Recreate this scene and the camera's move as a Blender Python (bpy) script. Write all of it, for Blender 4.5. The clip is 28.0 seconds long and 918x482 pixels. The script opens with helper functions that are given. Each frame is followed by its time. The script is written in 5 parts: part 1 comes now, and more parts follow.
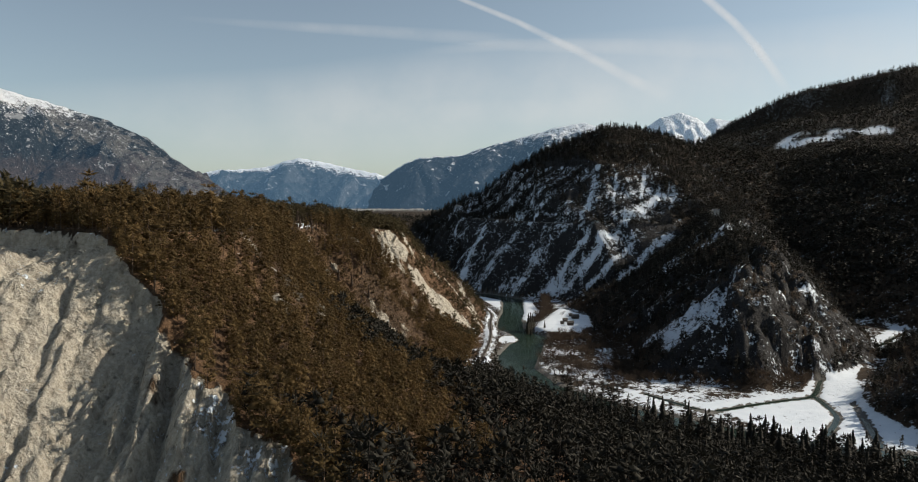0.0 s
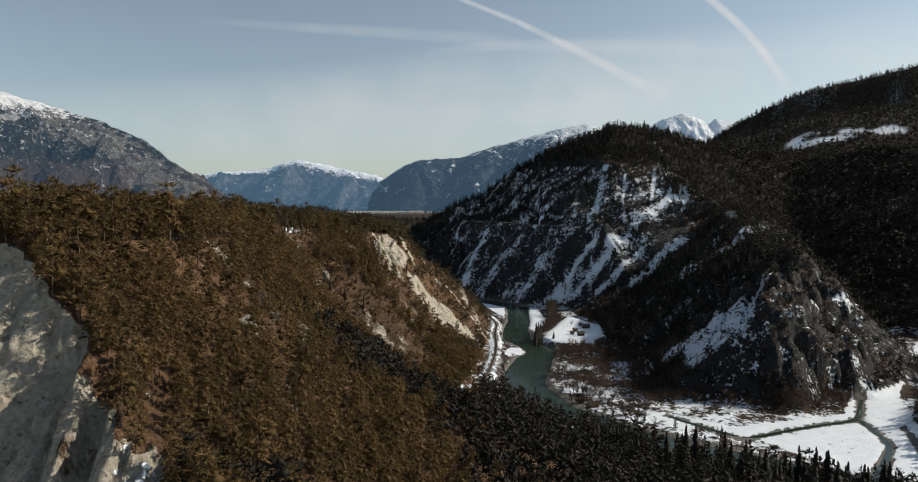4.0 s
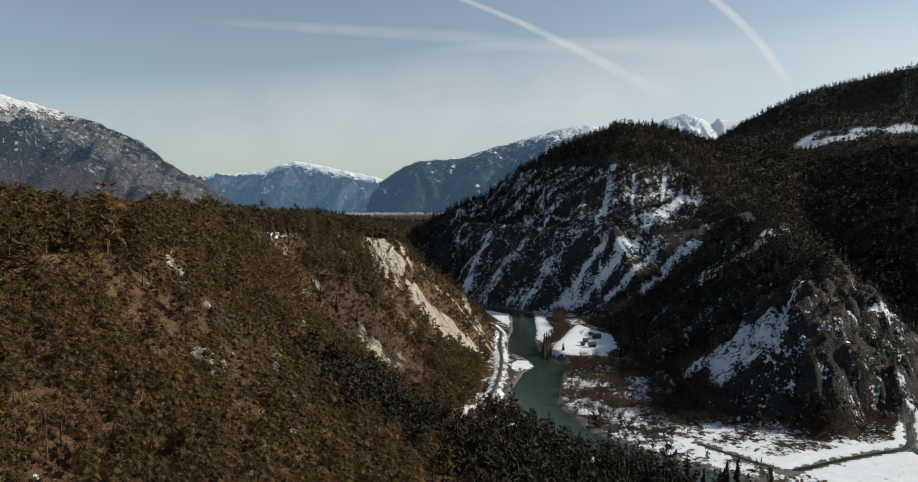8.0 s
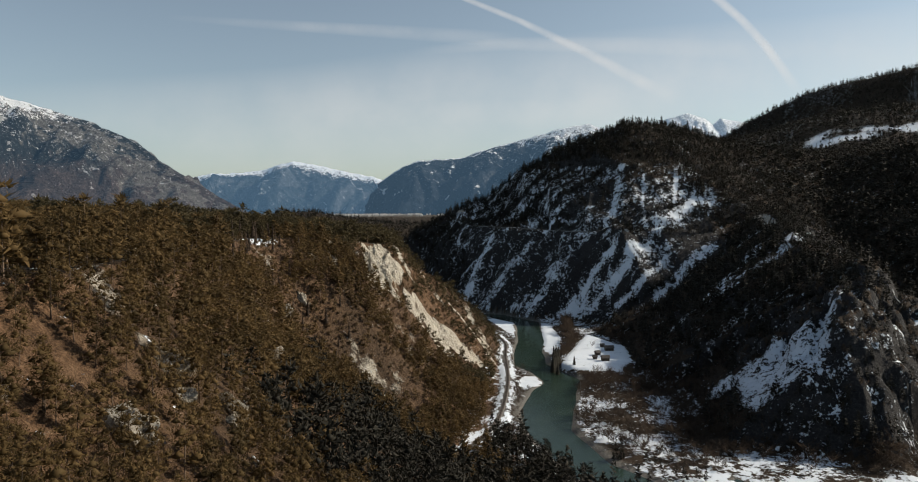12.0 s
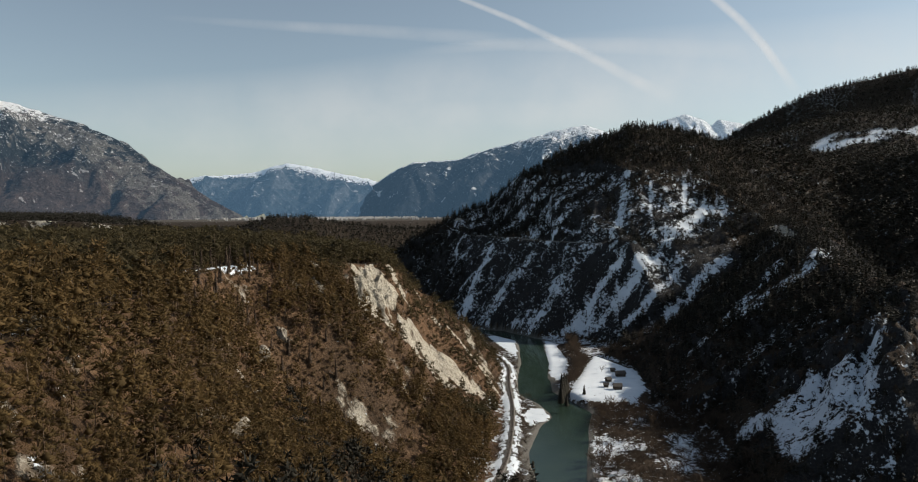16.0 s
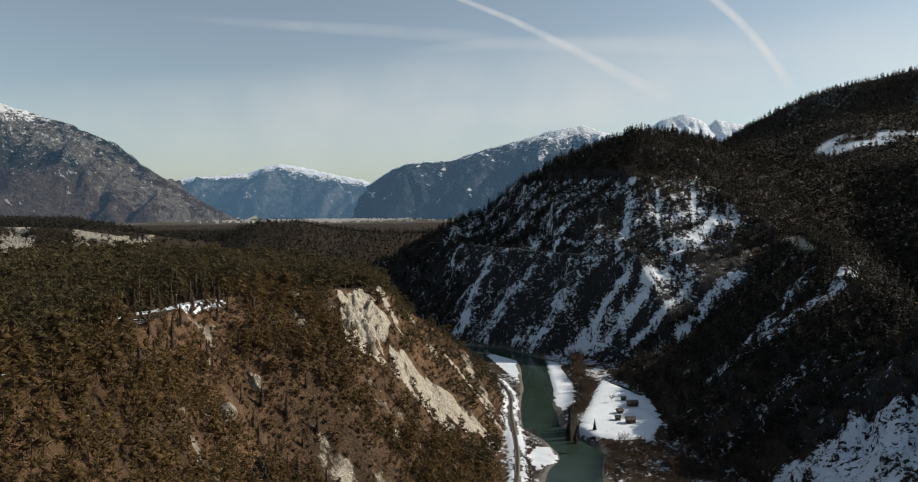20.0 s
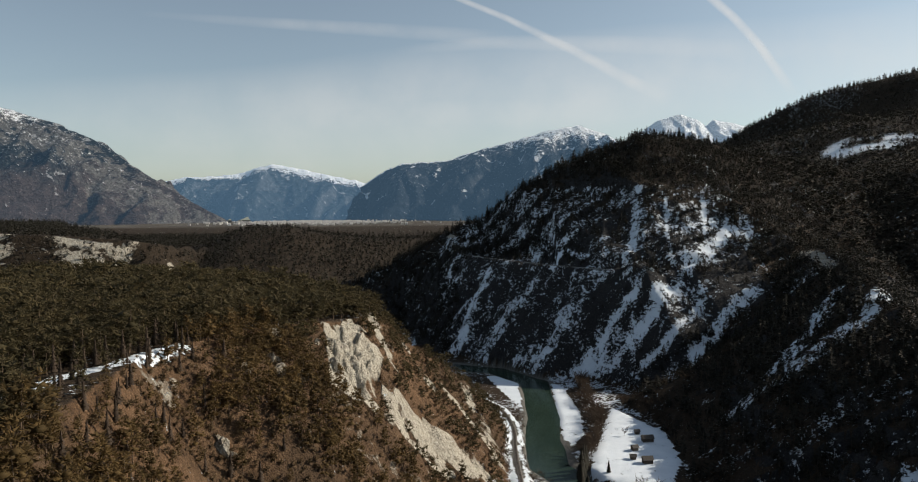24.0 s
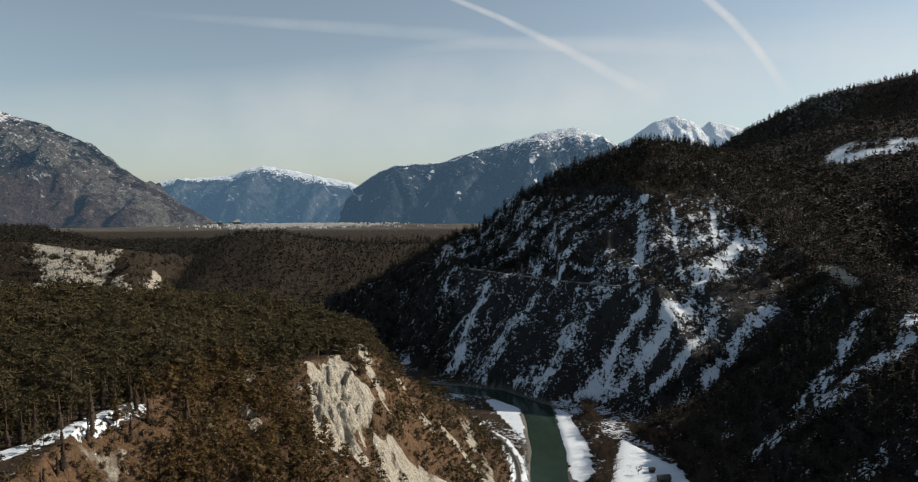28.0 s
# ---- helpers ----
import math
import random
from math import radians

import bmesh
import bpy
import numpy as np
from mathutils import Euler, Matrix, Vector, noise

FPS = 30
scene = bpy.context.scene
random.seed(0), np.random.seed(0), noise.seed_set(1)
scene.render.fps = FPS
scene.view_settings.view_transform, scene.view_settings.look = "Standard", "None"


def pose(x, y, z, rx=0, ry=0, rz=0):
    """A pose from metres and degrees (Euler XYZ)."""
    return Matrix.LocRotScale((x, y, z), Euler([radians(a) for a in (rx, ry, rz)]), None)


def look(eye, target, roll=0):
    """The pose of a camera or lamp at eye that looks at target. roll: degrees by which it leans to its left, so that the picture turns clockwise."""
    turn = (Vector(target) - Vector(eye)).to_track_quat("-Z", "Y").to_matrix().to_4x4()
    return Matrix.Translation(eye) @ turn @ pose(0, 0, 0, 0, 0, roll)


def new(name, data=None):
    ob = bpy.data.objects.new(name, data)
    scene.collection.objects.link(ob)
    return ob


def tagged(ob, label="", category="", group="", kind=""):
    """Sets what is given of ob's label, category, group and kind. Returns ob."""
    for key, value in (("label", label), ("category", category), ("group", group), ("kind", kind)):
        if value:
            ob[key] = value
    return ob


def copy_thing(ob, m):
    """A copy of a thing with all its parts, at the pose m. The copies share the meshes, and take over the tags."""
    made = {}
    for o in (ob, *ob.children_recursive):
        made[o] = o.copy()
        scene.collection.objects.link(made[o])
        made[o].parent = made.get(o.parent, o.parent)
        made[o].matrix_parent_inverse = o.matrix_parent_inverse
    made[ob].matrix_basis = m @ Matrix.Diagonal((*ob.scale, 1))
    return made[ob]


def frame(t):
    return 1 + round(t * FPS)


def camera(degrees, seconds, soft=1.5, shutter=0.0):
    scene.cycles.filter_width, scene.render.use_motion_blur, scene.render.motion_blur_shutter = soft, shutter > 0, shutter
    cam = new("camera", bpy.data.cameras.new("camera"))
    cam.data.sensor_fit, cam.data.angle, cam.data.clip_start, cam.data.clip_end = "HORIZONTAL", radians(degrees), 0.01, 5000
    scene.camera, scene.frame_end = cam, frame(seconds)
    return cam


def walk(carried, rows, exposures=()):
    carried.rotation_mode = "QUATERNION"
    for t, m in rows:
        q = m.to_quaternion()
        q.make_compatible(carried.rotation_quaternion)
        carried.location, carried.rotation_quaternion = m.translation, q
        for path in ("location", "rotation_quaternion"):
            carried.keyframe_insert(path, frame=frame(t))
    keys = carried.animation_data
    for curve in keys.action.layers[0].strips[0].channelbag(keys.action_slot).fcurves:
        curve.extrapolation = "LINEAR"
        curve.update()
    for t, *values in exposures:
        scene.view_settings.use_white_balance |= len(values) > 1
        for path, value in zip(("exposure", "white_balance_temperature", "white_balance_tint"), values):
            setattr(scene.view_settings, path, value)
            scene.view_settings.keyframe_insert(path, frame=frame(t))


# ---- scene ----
cam = camera(66.8, 28.0, soft=1.0)
PATH = [
    (0, 0.00, 0.00, 147.89, 86.807, -0.135, -0.004),
    (1, -0.77, 13.16, 147.87, 86.851, -0.157, -0.010),
    (2, -1.51, 26.28, 147.85, 86.895, -0.179, -0.013),
    (3, -2.18, 39.32, 147.83, 86.937, -0.199, -0.010),
    (4, -2.78, 52.25, 147.83, 86.977, -0.219, -0.000),
    (5, -3.33, 65.08, 147.86, 87.014, -0.240, 0.010),
    (6, -3.89, 77.85, 147.97, 87.046, -0.264, 0.013),
    (7, -4.51, 90.60, 148.18, 87.073, -0.292, 0.003),
    (8, -5.20, 103.38, 148.38, 87.089, -0.319, -0.017),
    (9, -5.95, 116.25, 148.46, 87.090, -0.335, -0.043),
    (10, -6.75, 129.28, 148.42, 87.079, -0.337, -0.070),
    (11, -7.51, 142.48, 148.78, 87.086, -0.333, -0.087),
    (12, -8.17, 155.82, 150.09, 87.133, -0.332, -0.098),
    (13, -8.87, 169.17, 152.54, 87.169, -0.340, -0.147),
    (14, -9.65, 182.47, 155.86, 87.170, -0.358, -0.242),
    (15, -10.40, 195.73, 159.43, 87.158, -0.381, -0.350),
    (16, -11.06, 208.97, 162.95, 87.146, -0.404, -0.454),
    (17, -11.62, 222.20, 166.42, 87.130, -0.425, -0.558),
    (18, -12.11, 235.44, 169.86, 87.108, -0.440, -0.666),
    (19, -12.58, 248.65, 173.32, 87.081, -0.450, -0.777),
    (20, -13.11, 261.77, 176.83, 87.051, -0.456, -0.889),
    (21, -13.75, 274.76, 180.41, 87.019, -0.457, -0.999),
    (22, -14.49, 287.58, 184.04, 86.988, -0.455, -1.109),
    (23, -15.27, 300.19, 187.64, 86.960, -0.450, -1.224),
    (24, -16.07, 312.56, 191.15, 86.940, -0.441, -1.344),
    (25, -16.84, 324.69, 194.55, 86.928, -0.431, -1.474),
    (26, -17.59, 336.62, 197.84, 86.924, -0.418, -1.610),
    (27, -18.32, 348.41, 201.06, 86.925, -0.404, -1.752),
    (28, -19.05, 360.14, 204.25, 86.929, -0.389, -1.895),
]
walk(cam, [(t, pose(x, y, z, 0, 0, yaw) @ pose(0, 0, 0, tilt) @ pose(0, 0, 0, 0, 0, lean)) for t, x, y, z, tilt, lean, yaw in PATH])

# ---- light ----
SUN = Vector((0.79, 0.17, 0.49)).normalized()
sun = new("sun", bpy.data.lights.new("sun", "SUN"))
sun.data.energy, sun.data.angle, sun.data.color = 5.0, radians(0.53), (1.0, 0.90, 0.76)
sun.matrix_world = look((SUN * 300).to_tuple(), (0, 0, 0))
world = bpy.data.worlds.new("world")
scene.world = world
world.use_nodes = True
sky = world.node_tree.nodes.new("ShaderNodeTexSky")
sky.sky_type, sky.sun_disc = "NISHITA", False
sky.sun_elevation, sky.sun_rotation = math.asin(SUN.z), math.atan2(SUN.x, SUN.y)
sky.altitude, sky.air_density, sky.dust_density, sky.ozone_density = 900, 1.0, 1.7, 1.0
back = world.node_tree.nodes["Background"]
back.inputs["Strength"].default_value = 0.106
calm = world.node_tree.nodes.new("ShaderNodeHueSaturation")
calm.inputs["Saturation"].default_value = 0.70
world.node_tree.links.new(sky.outputs["Color"], calm.inputs["Color"])
tint = world.node_tree.nodes.new("ShaderNodeMix")
tint.data_type, tint.blend_type = "RGBA", "MULTIPLY"
tint.inputs[0].default_value, tint.inputs[7].default_value = 1.0, (0.945, 1.0, 0.965, 1)
world.node_tree.links.new(calm.outputs["Color"], tint.inputs[6])
world.node_tree.links.new(tint.outputs[2], back.inputs["Color"])


# ---- number helpers ----
def lattice(ix, iy, seed):
    n = (ix.astype(np.int64) * 374761393 + iy.astype(np.int64) * 668265263 + seed * 982451653) & 0x7FFFFFFF
    n = ((n ^ (n >> 13)) * 1274126177) & 0x7FFFFFFF
    return ((n ^ (n >> 16)) & 0xFFFF) / 65535.0


def value_noise(x, y, seed=0):
    x, y = np.asarray(x, float), np.asarray(y, float)
    ix, iy = np.floor(x), np.floor(y)
    fx, fy = x - ix, y - iy
    fx, fy = fx * fx * fx * (fx * (6 * fx - 15) + 10), fy * fy * fy * (fy * (6 * fy - 15) + 10)
    a, b = lattice(ix, iy, seed), lattice(ix + 1, iy, seed)
    c, d = lattice(ix, iy + 1, seed), lattice(ix + 1, iy + 1, seed)
    return (a * (1 - fx) + b * fx) * (1 - fy) + (c * (1 - fx) + d * fx) * fy


def fbm(x, y, scale, octaves=4, seed=0, gain=0.5):
    """Fractal noise from -1 to 1 about; scale: the largest feature in metres."""
    total, amp, norm = 0.0, 1.0, 0.0
    for o in range(octaves):
        s = scale / 2**o
        total = total + amp * (2 * value_noise(x / s + 17.3 * o, y / s - 9.1 * o, seed + o) - 1)
        norm, amp = norm + amp, amp * gain
    return total / norm


def ridged(x, y, scale, octaves=4, seed=0):
    total, amp, norm = 0.0, 1.0, 0.0
    for o in range(octaves):
        s = scale / 2**o
        total = total + amp * (1 - 2 * np.abs(2 * value_noise(x / s + 5.7 * o, y / s + 3.3 * o, seed + o) - 1))
        norm, amp = norm + amp, amp * 0.5
    return total / norm


def gully(u, v, scale, seed):
    """Sharp-bottomed runnels across u, from -1 in a runnel to 1 on a rib."""
    n = np.clip(0.5 + 2.1 * (value_noise(u / scale, v / scale, seed) - 0.5), 0, 1)
    return 2 * np.abs(2 * n - 1) ** 0.8 - 1


def saw(u):
    """A sharp-edged wave from 0 on a rib to 1 in a runnel."""
    return np.abs(2 * (u - np.floor(u)) - 1)


def smooth(a, b, v):
    t = np.clip((v - a) / (b - a), 0, 1)
    return t * t * (3 - 2 * t)


def along(x, y, line):
    """Distance to a polyline, the signed side (left of its way is positive), and the other columns at the nearest place."""
    pts = np.array(line, float)
    best = np.full(np.shape(x), 1e18)
    side, extra = np.zeros(np.shape(x)), np.zeros(np.shape(x))
    for p, q in zip(pts[:-1], pts[1:]):
        d = q[:2] - p[:2]
        t = np.clip(((x - p[0]) * d[0] + (y - p[1]) * d[1]) / (d @ d), 0, 1)
        ex, ey = x - p[0] - t * d[0], y - p[1] - t * d[1]
        far = ex * ex + ey * ey
        near = far < best - 1e-9
        best = np.where(near, far, best)
        side = np.where(near, np.sign(d[0] * ey - d[1] * ex), side)
        if pts.shape[1] > 2:
            extra = np.where(near, p[2] + t * (q[2] - p[2]), extra)
    return np.sqrt(best), side, extra


def blend_max(a, b, k):
    h = np.clip(0.5 + 0.5 * (a - b) / k, 0, 1)
    return b * (1 - h) + a * h + k * h * (1 - h)


# ---- the plan ----
# river: place and half width; the others: place and height
RIVER = [(700, 150, 14), (420, 300, 14), (305, 362, 13), (186, 420, 13), (108, 486, 13), (66, 546, 14), (52, 612, 14), (57, 660, 18), (67, 706, 16), (80, 746, 14), (72, 780, 14), (60, 806, 14), (63, 860, 13.5), (72, 920, 13), (77, 990, 13), (80, 1045, 14), (45, 1100, 14), (-40, 1130, 14), (-160, 1130, 14), (-420, 1180, 14), (-900, 1300, 14), (-1500, 1400, 14)]
EDGE = [(-900, 10, 150), (-400, -40, 148), (-215, 60, 144), (-166, 130, 141), (-142, 200, 139), (-124, 262, 137), (-106, 335, 134), (-120, 440, 133), (-140, 600, 130), (-126, 670, 127), (-92, 722, 122), (-70, 772, 116), (-66, 806, 113), (-84, 850, 114), (-125, 890, 119), (-200, 922, 122), (-420, 952, 126), (-900, 990, 130), (-1500, 1060, 132)]
TOE = [(420, 275), (300, 334), (180, 396), (99, 463), (46, 526), (14, 590), (14, 640), (24, 700), (29, 760), (30, 830), (36, 884), (28, 945), (6, 985), (-80, 1040), (-250, 1060), (-500, 1110), (-900, 1230), (-1500, 1330)]
NOSE = [(-88, 800, 115), (-66, 812, 109), (-40, 831, 84), (-8, 858, 55), (15, 878, 30), (30, 891, 8)]
CREST = [(-420, 1640, 55), (-230, 1540, 70), (-76, 1425, 112), (40, 1425, 165), (155, 1425, 240), (285, 1395, 296), (360, 1405, 292), (480, 1400, 262), (620, 1400, 236), (800, 1520, 246), (1007, 1790, 285), (1400, 2000, 340)]
SPUR = [(480, 1400, 250), (330, 1246, 222), (402, 1100, 138), (392, 960, 134), (340, 890, 120), (318, 790, 112), (310, 690, 100), (262, 622, 76), (236, 585, 56), (238, 545, 8)]
ROAD = [(-40, 1400, 116), (0, 1335, 118), (55, 1238, 117), (105, 1178, 115), (160, 1128, 113), (240, 1096, 112), (310, 1088, 112), (400, 1075, 112)]
SIDE = [(700, 1360, 240), (790, 1150, 235), (930, 1000, 255), (1300, 850, 330)]
NEARHILL = [(395, 452, 62), (520, 520, 110), (700, 560, 170), (1000, 500, 230)]
RIDGE = [(900, 2900, 305), (1011, 2900, 396), (1107, 2870, 463), (1209, 2837, 516), (1311, 2803, 567), (1425, 2765, 597), (1534, 2726, 617), (1647, 2684, 642), (2267, 2554, 745)]
BENCH = [(870, 2150, 350), (985, 2125, 386), (1110, 2095, 402), (1400, 2050, 432)]
OPEN_SLOPE = [(-119, 578), (-106, 606), (-86, 609), (-64, 621), (-34, 642), (-25, 612), (-43, 586), (-74, 574), (-92, 540), (-106, 535)]
OPEN_TOP = [(-152, 549), (-148, 578), (-133, 630), (-115, 632), (-108, 624), (-120, 593), (-113, 514), (-120, 498), (-150, 525)]
MEADOW = [(84, 778), (106, 760), (134, 758), (161, 814), (160, 867), (136, 932), (124, 900), (94, 815)]
SPIT = [(50, 759), (59, 757), (66, 738), (61, 726), (45, 712), (40, 736)]
BANK = [(95, 1046), (108, 1014), (107, 930), (98, 871), (84, 846), (78, 874), (87, 972)]
FARBANK = [(30, 1072), (64, 1069), (61, 1000), (56, 952), (44, 999)]
WOODS = [(72, 600), (78, 690), (90, 725), (106, 755), (150, 756), (184, 700), (180, 640), (172, 590), (232, 536), (150, 528), (100, 560)]
SLAB = [(181, 677), (198, 664), (228, 664), (246, 640), (266, 650), (230, 596), (216, 585), (187, 583), (176, 586), (174, 606), (186, 640)]
CLIFF = [(-85, 704), (-84, 742), (-75, 756), (-60, 752), (-52, 732), (-54, 708), (-62, 690), (-74, 684)]
SCREE = [(-66, 693), (-55, 722), (-40, 740), (-29, 751), (-18, 752), (0, 764), (22, 780), (14, 764), (-14, 728), (-36, 706), (-54, 690)]
DELTA = [(117, 557), (178, 502), (263, 528), (301, 584), (340, 677), (407, 698), (517, 818), (551, 829), (465, 698), (400, 671), (330, 572), (296, 500), (296, 436), (269, 402), (209, 409), (203, 435), (185, 475), (138, 512)]
RAIL = [(-6, 560), (18, 616), (29, 690), (35, 750), (37, 830), (43, 884), (36, 940), (14, 985), (-30, 1012)]
STREAMS = [[(142, 527), (174, 478), (210, 496), (241, 508), (261, 514), (274, 526), (296, 565), (351, 639), (425, 698), (475, 750), (528, 795)], [(268, 518), (263, 484), (257, 464), (230, 429), (212, 412)], [(287, 498), (267, 446), (251, 406)]]
ROAD_Z = 112.0


def within(x, y, corners):
    """Signed distance to a closed outline, positive inside."""
    d, _, _ = along(x, y, corners + corners[:1])
    odd = np.zeros(np.shape(x), bool)
    for (ax, ay), (bx, by) in zip(corners, corners[1:] + corners[:1]):
        cross = (ay > y) != (by > y)
        odd ^= cross & (x < (bx - ax) * (y - ay) / (by - ay + 1e-12) + ax)
    return np.where(odd, d, -d)


def hill(x, y, line, slope, round_off=18.0):
    d, _, z = along(x, y, line)
    return z - slope * (np.sqrt(d * d + round_off**2) - round_off)


def left_hill(x, y):
    de, se, ze = along(x, y, EDGE)
    dt, st, _ = along(x, y, TOE)
    t = np.where(se > 0, 0, de / (de + dt + 1e-6))
    brow = smooth(570, 628, y)
    bend = (2.10 - 0.45 * smooth(400, 340, y) * smooth(0.28, 0.5, t)) * (1 - brow) + (0.74 + 0.55 * smooth(0.3, 0.68, t) + 0.45 * smooth(670, 730, y) * smooth(0.12, 0.4, t)) * brow
    z = ze * (1 - t) ** bend
    beyond = (se <= 0) & (st < 0)
    z, t = np.where(beyond, -0.25 * dt, z), np.where(beyond, 1.0, t)
    z = np.where(se > 0, ze + 0.02 * np.minimum(de, 300) + 3 * fbm(x, y, 120, 3, 5) * smooth(0, 60, de), z)
    return z, t, se > 0


def scar_face(x, y):
    """The landslide face: it falls southwards from a broken rim, in sharp ribs and runnels."""
    down = 249 + 4.5 * fbm(x, 0.3 * y, 24, 3, 19) + 5 * smooth(-135, -160, x) - y
    warp = x + 4.5 * fbm(x, y, 34, 3, 24) - 0.10 * down
    even = 0.8 + 0.45 * fbm(x, y, 30, 2, 25)
    rough = 0.42 + 0.58 * smooth(-118, -102, warp)
    ribs = 32 * smooth(0, 24, down) * np.interp(warp, (-230, -166, -112, -107, -98, -91, -82, -75, -64, -56, -44, -30), (0.1, 0, 1, 0.98, 0.70, 0.95, 0.50, 0.82, 0.45, 0.75, 0.42, 0.7))
    ribs = ribs + 6.5 * rough * even * smooth(2, 16, down) * saw(warp / 9.3 + 0.45 * fbm(x, y, 22, 2, 21)) + 3.4 * rough * even * smooth(1, 8, down) * saw(warp / 4.1 + 0.6 * fbm(x, y, 11, 2, 22))
    crust = 1.8 * ridged(x, 0.45 * y, 6, 3, 23) + 1.5 * fbm(x, y, 3, 2, 20)
    top = 141 - 7.5 * smooth(0, 3, down) - 0.88 * down - ribs + 23 * smooth(0, 24, down) + crust * smooth(0, 5, down)
    return np.where((down > 0) & (x < 60), np.maximum(top, 5), 400), down


def scar_drop(x, y):
    """How deep the landslide has cut into the old slope, and how far to the east a place lies in it."""
    top, down = scar_face(x, y)
    return np.clip(left_hill(x, y)[0] - top, 0, 60) * (down > 0), 482 + 1.2 * (x + 108)


def right_hill(x, y):
    z = hill(x, y, CREST, 0.60)
    z = z + 9 * ridged(x + 0.35 * y, 0.15 * y - 0.1 * x, 70, 3, 31) * smooth(60, 110, z) * smooth(290, 200, z)
    steep = smooth(330, 210, x) * smooth(930, 1000, y)
    z = np.where(z < ROAD_Z, ROAD_Z - (ROAD_Z - z) * (1 + 1.0 * steep), z)
    across = 0.3 * x - 0.95 * y + 9 * fbm(x, y, 60, 2, 37)
    down = 0.95 * x + 0.3 * y
    z = blend_max(z, hill(x, y, ROAD, 1.3, 5) + (8 * gully(across, 0.12 * down, 26, 33) + 4 * gully(across, 0.2 * down, 10, 34)) * smooth(112, 85, z), 6)
    ds, ss, zs = along(x, y, SPUR)
    spur = zs - np.where(ss > 0, 1.05, 0.68) * (np.sqrt(ds * ds + 49) - 7)
    z = blend_max(z, spur, 14)
    z = blend_max(z, hill(x, y, [(-6, 1398, 142), (2, 1352, 136), (4, 1334, 126)], 2.2, 4), 3)
    z = blend_max(z, hill(x, y, [(192, 1205, 166), (178, 1150, 136), (172, 1128, 124)], 1.9, 4), 3)
    z = blend_max(z, hill(x, y, SIDE, 0.55), 14)
    return blend_max(z, hill(x, y, NEARHILL, 0.60), 8)


